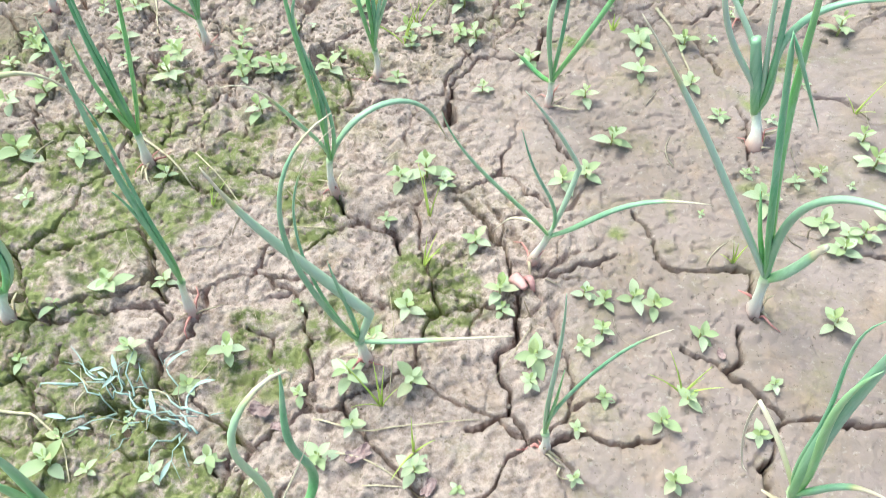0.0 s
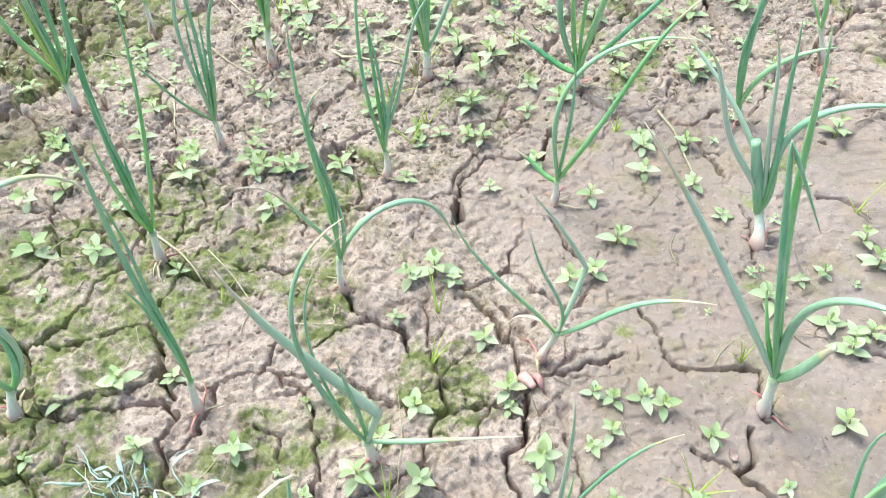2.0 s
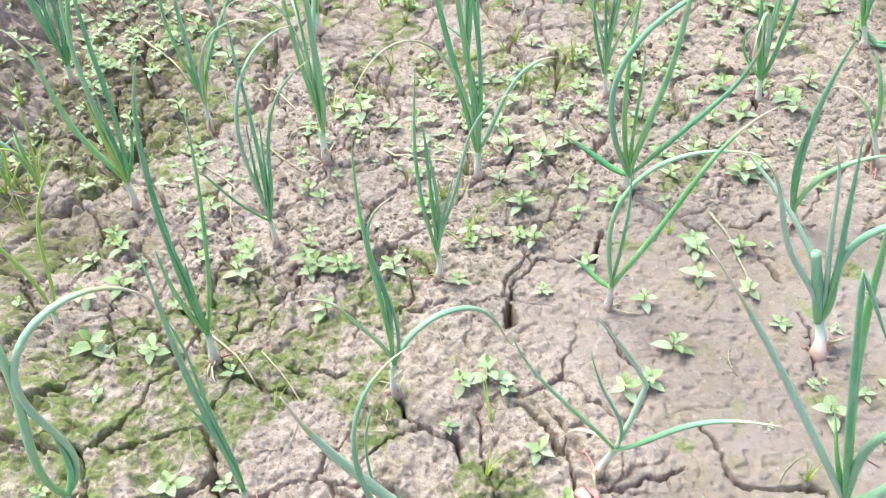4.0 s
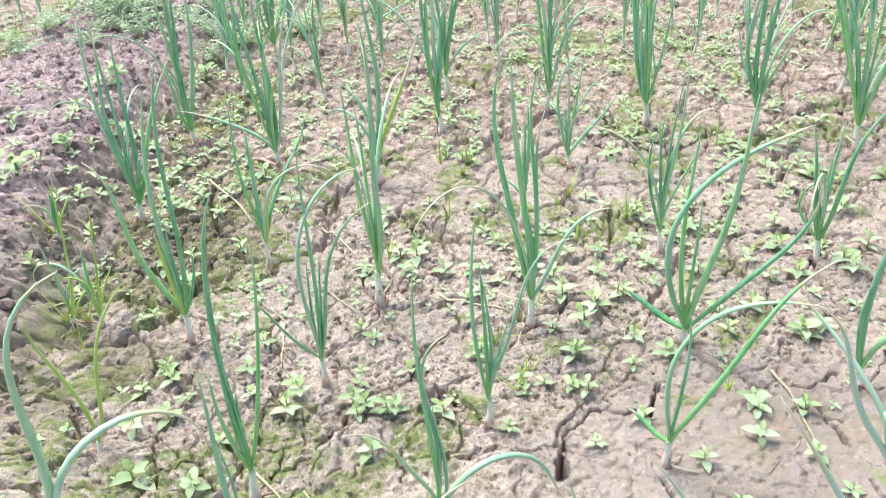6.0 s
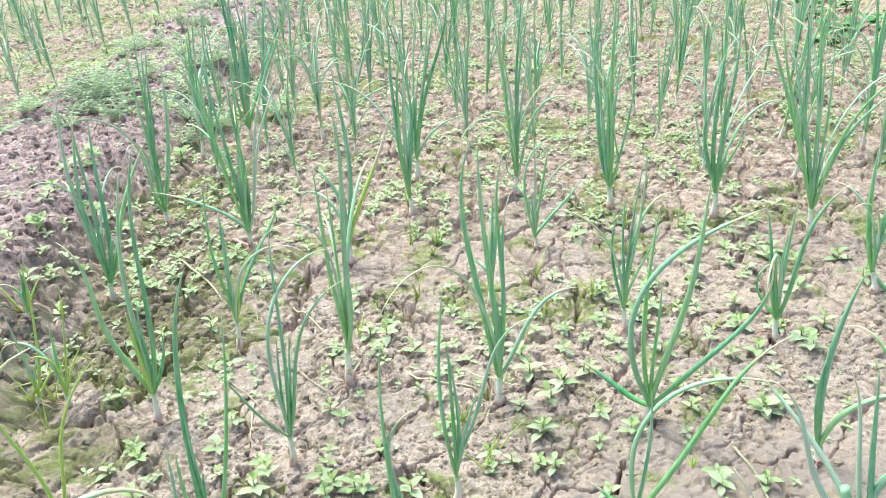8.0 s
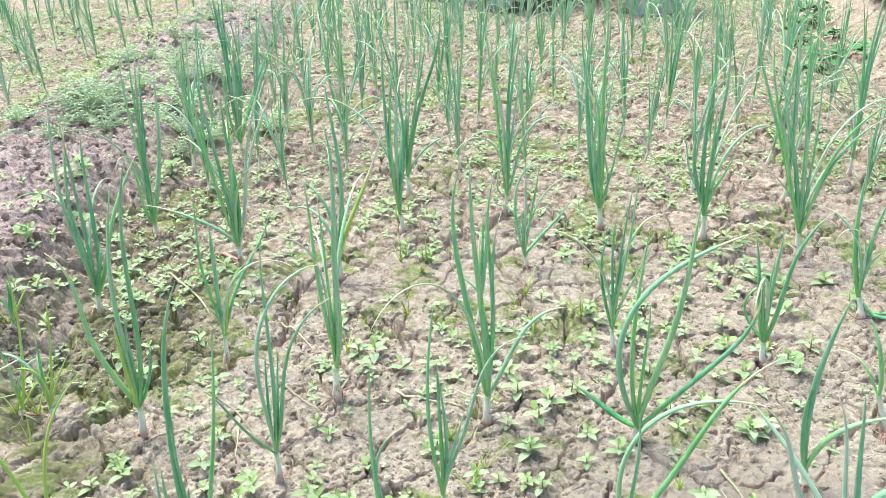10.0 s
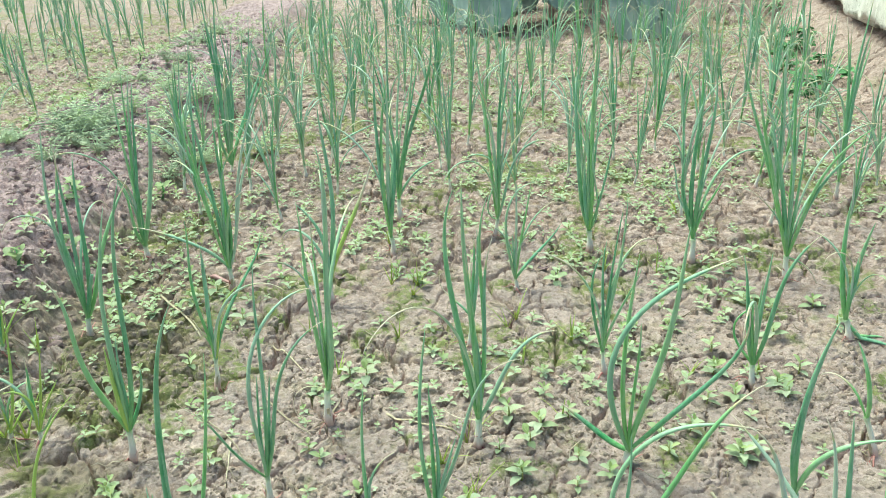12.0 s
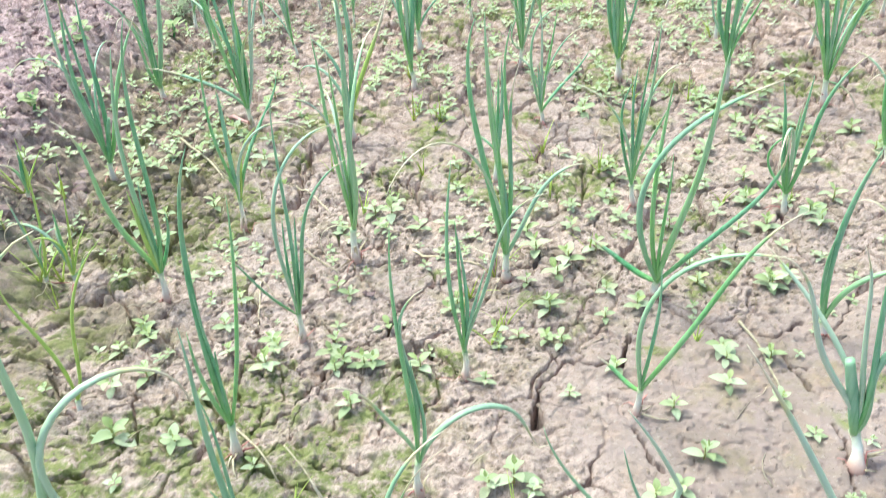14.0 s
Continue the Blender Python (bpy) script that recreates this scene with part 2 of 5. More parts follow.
def vnoise(x, y, size, k=0):
    x, y = np.asarray(x) / size + 31.7 * k + 500, np.asarray(y) / size + 17.3 * k + 500
    i, j = np.floor(x).astype(int), np.floor(y).astype(int)
    u, v = x - i, y - j
    u, v = u * u * (3 - 2 * u), v * v * (3 - 2 * v)
    g = TABLE[k % 4]
    a, b = g[i % 256, j % 256], g[(i + 1) % 256, j % 256]
    c, d = g[i % 256, (j + 1) % 256], g[(i + 1) % 256, (j + 1) % 256]
    return (a + (b - a) * u) * (1 - v) + (c + (d - c) * u) * v


def fbm(x, y, size, octaves=4, k=0):
    total, amp, norm = 0.0, 1.0, 0.0
    for o in range(octaves):
        total = total + amp * vnoise(x, y, size / 2 ** o, k + o)
        norm += amp
        amp *= 0.55
    return total / norm


def cells(x, y, size, k=0):
    """Distance to the nearest and second nearest cell centre, and the nearest cell's own number."""
    x, y = np.asarray(x) / size + 400 + 13 * k, np.asarray(y) / size + 400
    i, j = np.floor(x).astype(int), np.floor(y).astype(int)
    f1, f2, own = np.full(x.shape, 9.0), np.full(x.shape, 9.0), np.zeros(x.shape)
    for di in (-1, 0, 1):
        for dj in (-1, 0, 1):
            a, b = (i + di) % 256, (j + dj) % 256
            d = np.hypot(i + di + TABLE[0][a, b] - x, j + dj + TABLE[1][a, b] - y)
            near = d < f1
            f2 = np.where(near, f1, np.minimum(f2, d))
            own = np.where(near, TABLE[2][a, b], own)
            f1 = np.where(near, d, f1)
    return f1, f2, own


def step(a, b, x):
    u = np.clip((x - a) / (b - a), 0, 1)
    return u * u * (3 - 2 * u)


CRACKS = []


def crack(width, line):
    """A shrinkage crack that is width thick (tenths of a centimetre, roughly) along a line on the ground."""
    CRACKS.append((width, line))


crack(9, [(0.110, 0.554), (0.110, 0.515), (0.104, 0.464), (0.099, 0.437), (0.082, 0.418), (0.084, 0.379), (0.088, 0.351), (0.068, 0.345), (0.045, 0.342)])
crack(9, [(0.088, 0.351), (0.100, 0.331), (0.116, 0.320), (0.143, 0.323), (0.174, 0.315), (0.211, 0.309), (0.224, 0.314)])
crack(5, [(0.112, 0.515), (0.140, 0.511), (0.179, 0.518), (0.226, 0.535)])
crack(8, [(0.260, 0.593), (0.266, 0.547), (0.274, 0.523), (0.285, 0.503), (0.314, 0.505), (0.351, 0.504), (0.365, 0.498), (0.355, 0.476), (0.358, 0.442)])
crack(9, [(0.335, 0.423), (0.328, 0.401), (0.313, 0.386), (0.330, 0.365), (0.341, 0.346), (0.349, 0.327), (0.379, 0.325), (0.410, 0.319), (0.443, 0.310), (0.481, 0.305)])
crack(10, [(0.349, 0.327), (0.336, 0.299), (0.317, 0.273), (0.313, 0.249), (0.307, 0.212)])
crack(5, [(0.313, 0.386), (0.286, 0.394), (0.267, 0.409)])
crack(7, [(0.048, 0.633), (0.061, 0.629), (0.085, 0.593), (0.110, 0.554)])
crack(9, [(0.053, 0.762), (0.061, 0.829), (0.087, 0.866), (0.105, 0.881), (0.149, 0.870), (0.181, 0.876), (0.189, 0.901)])
crack(5, [(-0.080, 0.791), (-0.059, 0.797), (-0.022, 0.811)])
crack(8, [(-0.087, 0.648), (-0.079, 0.625), (-0.053, 0.602), (-0.021, 0.578), (-0.018, 0.558)])
crack(5, [(-0.060, 0.602), (-0.099, 0.594), (-0.122, 0.571)])
crack(4, [(-0.161, 0.521), (-0.123, 0.521), (-0.092, 0.526), (-0.066, 0.512), (-0.041, 0.502)])
crack(6, [(-0.189, 0.479), (-0.160, 0.459), (-0.155, 0.437)])
crack(7, [(-0.229, 0.708), (-0.200, 0.703), (-0.158, 0.691)])
crack(8, [(-0.483, 0.767), (-0.448, 0.776), (-0.413, 0.785)])
crack(9, [(-0.454, 0.524), (-0.441, 0.511), (-0.402, 0.503), (-0.360, 0.509), (-0.311, 0.515), (-0.284, 0.513), (-0.270, 0.493), (-0.279, 0.469), (-0.282, 0.429), (-0.278, 0.390)])
crack(8, [(-0.303, 0.592), (-0.302, 0.560), (-0.273, 0.512)])
crack(8, [(0.172, 0.754), (0.179, 0.724), (0.186, 0.702), (0.192, 0.682)])
crack(9, [(0.388, 0.918), (0.426, 0.928), (0.453, 0.953)])
crack(4, [(0.394, 0.895), (0.406, 0.864), (0.421, 0.846)])
crack(6, [(0.417, 0.749), (0.423, 0.718), (0.408, 0.653)])
crack(5, [(0.520, 0.753), (0.556, 0.752), (0.564, 0.731)])
crack(6, [(0.476, 0.506), (0.518, 0.504), (0.544, 0.490)])
crack(10, [(-0.652, 1.603), (-0.587, 1.424), (-0.512, 1.370)])
crack(9, [(-0.370, 1.583), (-0.343, 1.455), (-0.354, 1.345)])
crack(7, [(-0.210, 1.447), (-0.139, 1.393), (-0.093, 1.331)])
crack(9, [(0.029, 1.089), (0.070, 1.110), (0.093, 1.141)])
crack(8, [(0.178, 1.530), (0.193, 1.422), (0.185, 1.316)])
crack(10, [(0.203, 0.936), (0.176, 0.873), (0.153, 0.871), (0.094, 0.883), (0.058, 0.923)])
crack(4, [(0.399, 0.892), (0.402, 0.849), (0.417, 0.806)])
crack(4, [(0.311, 0.940), (0.350, 0.915)])
crack(7, [(-0.198, 1.132), (-0.143, 1.147), (-0.067, 1.164)])
crack(14, [(-0.554, 1.304), (-0.563, 1.183), (-0.595, 1.078), (-0.657, 1.042)])
crack(9, [(-0.706, 0.897), (-0.703, 0.829)])
crack(8, [(-0.236, 0.890), (-0.265, 0.794), (-0.318, 0.765)])
crack(8, [(-0.216, 1.447), (-0.142, 1.377), (-0.115, 1.294)])
crack(8, [(-0.170, 1.121), (-0.087, 1.151)])
crack(7, [(0.070, 1.251), (0.132, 1.268), (0.189, 1.325)])
crack(6, [(-0.038, 1.909), (0.031, 1.801)])
crack(8, [(0.356, 1.190), (0.378, 1.243)])
crack(9, [(-0.391, 1.407), (-0.359, 1.476), (-0.361, 1.551)])


def ridge_of(x, y):
    """How much of the crumbly soil ridge along the bed's side there is at a place."""
    middle = -1.20 - 0.06 * (y - 2.0) + 0.10 * (fbm(x * 0, y, 0.7, 2, 5) - 0.5)
    return step(0.42, 0.20, np.abs(x - middle)) * step(0.55, 1.1, y)


def hollow(x, y):
    """The damp, clod-filled furrow between the ridge and the bed."""
    return step(0.30, 0.10, np.abs(x + 0.72 + 0.16 * (y - 1.3) + 0.12 * (vnoise(x, y, 0.3, 1) - 0.5))) * step(0.75, 0.95, y) * step(2.3, 1.8, y)


def zones(x, y):
    wobble = fbm(x, y, 0.35, 3, 1) - 0.5
    near = step(0.16, -0.22, x + 0.9 * wobble)
    far = 0.70 + 0.8 * wobble
    rough = np.clip(near + (far - near) * step(0.78, 1.15, y + 0.25 * wobble), 0, 1)
    spots = 0.5 * fbm(x, y, 0.22, 3, 2) + 0.5 * fbm(x, y, 0.07, 3, 1)
    moss = step(0.58, 0.65, spots + 0.14 * (rough - 0.4) - 0.035 * step(1.4, 2.2, y) + 0.03 * step(-1.4, -1.8, x) + 0.05 * step(-0.02, -0.35, x) * step(1.1, 0.6, y) + 0.045 * hollow(x, y))
    return rough, moss, ridge_of(x, y)


def heights(x, y):
    x, y = np.asarray(x, float), np.asarray(y, float)
    rough, moss, ridge = zones(x, y)
    near = step(9.0, 6.0, np.hypot(x, y))
    coarse = 0.0019 + 0.0034 * np.maximum(y - 0.74, 0) + 0.045 * np.maximum(np.abs(x / spread(y)) - 0.46, 0) * spread(y)
    z = 0.012 * (fbm(x, y, 0.5, 3, 3) - 0.5) * near
    z = z + 0.009 * (fbm(x, y, 0.06, 4, 1) - 0.5) * near
    wx, wy = x + 0.02 * (vnoise(x, y, 0.05, 2) - 0.5), y + 0.02 * (vnoise(x, y, 0.05, 3) - 0.5)
    for size, amp, k in ((0.085, 0.006, 0), (0.034, 0.0048, 1), (0.013, 0.0022, 2)):
        f1, f2, own = cells(wx, wy, size, k)
        lump = np.minimum(np.sqrt(np.clip(1 - (f1 / 0.85) ** 2, 0, 1)), 0.62 + 0.3 * own) * (0.25 + own)
        seam = 0.35 + 0.65 * step(0.0, 0.16, f2 - f1)
        z = z + amp * (lump * seam - 0.45) * (0.38 + 0.8 * rough * (1 - 0.42 * step(0.75, 1.15, y)) + 1.5 * hollow(x, y) + 2.4 * ridge) * near * step(size * 0.9, size * 0.4, coarse)
    # broken crust: flat plates, each a little higher or lower and tilted its own way, with open seams
    for size, gap, amp, k, low, high in ((0.13, 0.0024, 0.0060, 5, 0.40, 0.50), (0.062, 0.0016, 0.0034, 6, 0.52, 0.60)):
        qx = x + 0.5 * size * (fbm(x, y, 0.8 * size, 3, 1) - 0.5) + 0.010 * (vnoise(x, y, 0.012, 0) - 0.5)
        qy = y + 0.5 * size * (fbm(x, y, 0.8 * size, 3, 3) - 0.5) + 0.010 * (vnoise(x, y, 0.012, 2) - 0.5)
        f1, f2, own = cells(qx, qy, size, k)
        broken = step(low, high, fbm(x, y, 2.2 * size, 3, 0) + 0.10 * step(0.7, 1.1, y)) * np.clip(0.03 + 0.95 * rough, 0, 1) * (1 - ridge) * near
        tilt = np.sin(own * 40 + 9 * x / (size * 12)) * np.cos(own * 71 + 9 * y / (size * 12))
        z = z + amp * broken * (own - 0.5 + 0.5 * tilt) * step(0.0, 0.10, f2 - f1)
        wide = np.maximum(gap * (0.5 + fbm(x, y, 0.10, 2, 2)), 0.55 * coarse)
        z = z - 4.2 * amp * broken * step(1.6 * wide / size + 0.006, 0.8 * wide / size, f2 - f1) * step(size * 0.5, size * 0.2, coarse)
    grit = np.abs(fbm(x, y, 0.020, 3, 2) - 0.5) * 2
    fine = vnoise(x, y, 0.0055, 1) + 0.6 * vnoise(x, y, 0.0032, 3) - 0.8
    z = z + near * (0.0035 + 0.007 * rough + 0.012 * ridge) * (0.35 - grit) * step(0.017, 0.009, coarse) - 0.0030 * near * step(0.66, 0.78, vnoise(x, y, 0.009, 0)) * step(0.40, 0.55, fbm(x, y, 0.12, 2, 1)) * step(0.006, 0.003, coarse) + near * (0.0007 + 0.0016 * rough) * fine * step(0.006, 0.003, coarse)
    # wide polygon cracks away from the carefully laid ones
    px, py = x + 0.07 * (fbm(x, y, 0.11, 3, 2) - 0.5), y + 0.07 * (fbm(x, y, 0.11, 3, 0) - 0.5)
    f1, f2, own = cells(px, py, 0.19, 3)
    free = 1 - step(0.80, 0.70, x) * step(-0.72, -0.62, x) * step(1.25, 1.15, y)
    open_ = step(0.34, 0.46, fbm(x, y, 0.3, 2, 6)) * near * free * (1 - ridge)
    z = z - 0.022 * open_ * step(0.030 + 0.020 * np.clip(y, 0, 3), 0.012, f2 - f1)
    for width, line in CRACKS:
        a = np.array(line)
        box = (x > a[:, 0].min() - 0.03) & (x < a[:, 0].max() + 0.03) & (y > a[:, 1].min() - 0.03) & (y < a[:, 1].max() + 0.03)
        if not box.any():
            continue
        bx, by = x[box], y[box]
        qx = bx + 0.014 * (vnoise(bx, by, 0.022, 0) - 0.5) + 0.005 * (vnoise(bx, by, 0.006, 2) - 0.5)
        qy = by + 0.014 * (vnoise(bx, by, 0.022, 1) - 0.5) + 0.005 * (vnoise(bx, by, 0.006, 3) - 0.5)
        d = np.full(bx.shape, 9.0)
        for p, q in zip(a[:-1], a[1:]):
            s = np.clip(((qx - p[0]) * (q - p)[0] + (qy - p[1]) * (q - p)[1]) / max(((q - p) ** 2).sum(), 1e-9), 0, 1)
            d = np.minimum(d, np.hypot(qx - p[0] - s * (q - p)[0], qy - p[1] - s * (q - p)[1]))
        half = (1 + 0.9 * step(0.75, 1.3, by)) * (0.0003 + 0.00020 * width) * (0.35 + 1.1 * vnoise(bx, by, 0.04, 1))
        deep = (0.014 + 0.0042 * width) * (1 - 0.45 * step(0.65, 1.15, by))
        z[box] += -deep * step(half + 0.0006 + 0.0010 * by, half * 0.4, d) - 0.0012 * step(half + 0.010, half, d)
    z = z + ridge * (0.10 + 0.06 * (fbm(x, y, 0.4, 3, 4) - 0.4)) * near
    # the bank at the end of the bed and under the wall
    wall = (x - (1.74 + 0.22 * (y - 3.4) + 0.10 * (fbm(x, y, 0.5, 2, 1) - 0.5)))
    z = z + 0.14 * step(-0.15, 0.25, wall) * step(2.6, 3.4, y)
    bank = y - (5.55 + 0.25 * (fbm(x, y, 0.6, 3, 2) - 0.5))
    z = z + 0.22 * step(0.0, 0.35, bank) * step(1.05, 1.35, x)
    return z


def axis(low, high, fine, grow, behind, ends):
    mid = list(np.arange(low, high, fine))
    out, s, p = [], fine, high
    while p < ends[1]:
        out.append(p)
        s *= grow if p < 7 else 1.35
        p += s
    out.append(ends[1])
    back, s, p = [], fine, low
    while True:
        s *= behind
        p -= s
        if p < ends[0]:
            break
        back.append(p)
    return np.array([ends[0]] + back[::-1] + mid + out)


def spread(y):
    """The sheet's columns fan out with the distance."""
    return 1 + 1.1 * np.clip(np.asarray(y, float) - 0.74, 0, 6)


def build_ground():
    xs = axis(-0.46, 0.47, 0.0017, 1.045, 1.045, (-100.0, 100.0))
    ys = axis(0.24, 0.74, 0.0017, 1.0033, 1.08, (-600.0, 900.0))
    gx, gy = np.meshgrid(xs, ys)
    gx = gx * spread(gy)
    x, y = gx.ravel(), gy.ravel()
    z = heights(x, y)
    rough, moss, ridge = zones(x, y)
    bank = np.maximum(step(1.05, 1.35, x) * step(5.5, 5.9, y), 0.8 * step(-0.10, 0.15, x - 1.74 - 0.22 * (y - 3.4)) * step(2.6, 3.4, y))
    rows, cols = gx.shape
    n = np.arange(rows * cols).reshape(rows, cols)
    quads = np.stack([n[:-1, :-1], n[:-1, 1:], n[1:, 1:], n[1:, :-1]], -1).reshape(-1)
    me = bpy.data.meshes.new("ground")
    me.vertices.add(rows * cols)
    me.vertices.foreach_set("co", np.stack([x, y, z], -1).ravel())
    me.loops.add(len(quads))
    me.loops.foreach_set("vertex_index", quads)
    me.polygons.add(len(quads) // 4)
    me.polygons.foreach_set("loop_start", np.arange(0, len(quads), 4))
    me.polygons.foreach_set("use_smooth", np.ones(len(quads) // 4, bool))
    me.update(calc_edges=True)
    for name, values in (("rough", rough), ("moss", moss * (1 - bank)), ("ridge", np.maximum(ridge, 0.0)), ("damp", hollow(x, y) * step(0.3, 0.55, fbm(x, y, 0.12, 3, 2))), ("bank", bank), ("tilth", 0.75 * step(1.1, 2.2, y + 0.8 * (fbm(x, y, 0.5, 3, 2) - 0.5)))):
        me.attributes.new(name, "FLOAT", "POINT").data.foreach_set("value", values.astype(np.float32))
    me.materials.append(SOIL)
    tagged(new("ground", me), "pinkish-brown cracked mud of a vegetable bed with moss", "ground", kind="structure")
    return xs, ys, z.reshape(rows, cols)


SHEET = build_ground()


def floors(x, y):
    """Heights of the finished sheet, between its own corners."""
    xs, ys, z = SHEET
    x = x / spread(y)
    i = np.clip(np.searchsorted(xs, x) - 1, 0, len(xs) - 2)
    j = np.clip(np.searchsorted(ys, y) - 1, 0, len(ys) - 2)
    u, v = (x - xs[i]) / (xs[i + 1] - xs[i]), (y - ys[j]) / (ys[j + 1] - ys[j])
    return (z[j, i] * (1 - u) + z[j, i + 1] * u) * (1 - v) + (z[j + 1, i] * (1 - u) + z[j + 1, i + 1] * u) * v


def floor_at(x, y):
    return float(floors(np.array([x]), np.array([y]))[0])


# ---- building helpers ----
def mesh_of(name, verts, faces, mat, smooth=True, **values):
    me = bpy.data.meshes.new(name)
    me.from_pydata([tuple(v) for v in verts], [], faces)
    if smooth:
        me.polygons.foreach_set("use_smooth", [True] * len(me.polygons))
    for key, column in values.items():
        me.attributes.new(key, "FLOAT", "POINT").data.foreach_set("value", np.asarray(column, np.float32))
    me.materials.append(mat)
    return me


def part(name, me, parent, label=""):
    ob = new(name, me)
    ob.parent = parent
    if label:
        tagged(ob, label)
    return ob


def tube(points, radii, sides=8, flat=1.0, across=None, close=True):
    """Verts and faces of a tube of those radii along points; flat squeezes it, across names its broad direction."""
    points = np.asarray(points, float)
    tang = np.gradient(points, axis=0)
    tang /= np.maximum(np.linalg.norm(tang, axis=1), 1e-9)[:, None]
    side = np.array(across if across is not None else (1.0, 0.3, 0.1), float)
    verts, faces = [], []
    for p, t, r in zip(points, tang, radii):
        side = side - t * (side @ t)
        side /= max(np.linalg.norm(side), 1e-9)
        up = np.cross(t, side)
        for k in range(sides):
            a = 2 * math.pi * k / sides
            verts.append(p + r * (math.cos(a) * side + flat * math.sin(a) * up))
    for i in range(len(points) - 1):
        for k in range(sides):
            a, b = i * sides + k, i * sides + (k + 1) % sides
            faces.append((a, b, b + sides, a + sides))
    if close:
        last = (len(points) - 1) * sides
        faces.append(tuple(range(last, last + sides)))
        faces.append(tuple(range(sides - 1, -1, -1)))
    return verts, faces


# ---- onion plants ----
def leaf(turn, length, bends, width, dry=0.0, tint="", kink=None):
    return dict(turn=turn, length=length, bends=bends, width=width, dry=dry, tint=tint, kink=kink)


def leaf_line(start, spec, steps=22):
    """Walks up a leaf from its start: bends are the angle from upright and how it changes along the leaf."""
    a = radians(spec["turn"])
    way = np.array([math.cos(a), math.sin(a), 0.0])
    p, line = np.array(start, float), [np.array(start, float)]
    for n in range(steps):
        s = (n + 0.5) / steps
        th = sum(c * s ** k for k, c in enumerate(spec["bends"]))
        if spec["kink"] and s > spec["kink"][0]:
            th += spec["kink"][1]
        th = radians(th)
        p = p + spec["length"] / 100 / steps * (math.sin(th) * way + np.array([0, 0, math.cos(th)]))
        line.append(p)
    return np.array(line), way


def leaf_mesh(start, spec, origin, rng, steps=22, sides=8):
    line, way = leaf_line(start, spec, steps)
    sway = np.array([-way[1], way[0], 0.0])
    amp, ph = rng.uniform(0.002, 0.006) * (1.0 if spec["length"] < 30 else 1.8), rng.uniform(0, 6.28)
    s = np.linspace(0, 1, steps + 1)
    line = line + (np.sin(s * 5 + ph) - math.sin(ph))[:, None] * s[:, None] * amp * sway
    dry, w = spec["dry"], spec["width"] / 2000
    taper = (0.70 + 0.30 * np.minimum(1, s / 0.2)) * np.maximum(1 - s ** 2.6, 0.0) ** 0.75 + 0.05
    if spec["length"] / max(spec["width"], 1) < 0.85:
        taper = 0.75 + 0.25 * np.minimum(1, s / 0.2) - 0.25 * s ** 3
    withered = step(1 - dry * 1.25, 1 - dry * 0.5, s) if dry else s * 0
    taper = np.maximum(taper, 0.34 * withered * (1 - 0.6 * step(0.94, 1.0, s)))
    radii = w * taper * (1 - 0.25 * withered)
    line[:, 2] = np.maximum(line[:, 2], spec.get("low", -1.0) + radii * 0.6)
    verts, faces = tube(line - origin, radii, sides, 0.55 if dry >= 1 else 0.72, sway)
    rep = np.repeat(withered, sides)
    flop = min(1.0, max(0.0, (abs(sum(spec["bends"])) - 45) / 60)) * 0.45 if spec["length"] > 14 else 0.0
    return mesh_of("leaf", verts, faces, LEAF, dry=rep, along=np.repeat(s, sides), pale=np.full(len(verts), 0.8 if spec["tint"] == "pale" else flop),
                   yellow=np.full(len(verts), 0.8 if spec["tint"] == "yellow" else 0.0))


def onion_label(leaves):
    arch = any(l["length"] > 18 and abs(sum(l["bends"])) > 75 for l in leaves)
    dry = max(l["dry"] for l in leaves)
    if any(l["tint"] == "yellow" for l in leaves):
        return "yellowing onion plant with thin leaves in cracked mud"
    if any(l["kink"] for l in leaves):
        return "green onion plant with a folded, broken leaf in cracked mud"
    if arch and dry > 0.15:
        return "green onion plant with arching, dry-tipped leaves in mud"
    if arch:
        return "blue-green onion plant with arching hollow leaves in mud"
    return "green onion plant with upright hollow leaves in cracked mud"


def thicken(leaves, x, y):
    """The thin, drooping, dry-tipped side leaves that the plants in the middle of the bed carry."""
    rng = random.Random(round(x * 1000) + 31 * round(y * 1000))
    tall = max(l["length"] for l in leaves)
    for n in range(rng.choice((2, 3, 4)) if y < 1.4 else rng.choice((3, 4, 5))):
        if n == 1:
            out = (rng.uniform(0, 3), rng.uniform(-4, 12))
        elif n % 3 == 2:
            out = (rng.uniform(0, 3), rng.uniform(0, 12), 0, rng.uniform(20, 80), 0, rng.uniform(80, 190))
        else:
            out = (rng.uniform(0, 5), rng.uniform(-10, 45), rng.uniform(20, 100), rng.uniform(20, 130))
        upright = n == 1
        leaves = leaves + [leaf(rng.uniform(0, 360), tall * (rng.uniform(0.6, 1.0) if upright else rng.uniform(0.6, 1.1)), out, rng.uniform(5.5, 8.5) if upright else rng.uniform(4.5, 7.5),
                                dry=rng.uniform(0.05, 0.16) if upright else rng.uniform(0.15, 0.45), tint=rng.choice(("", "", "", "pale")))]
    return leaves


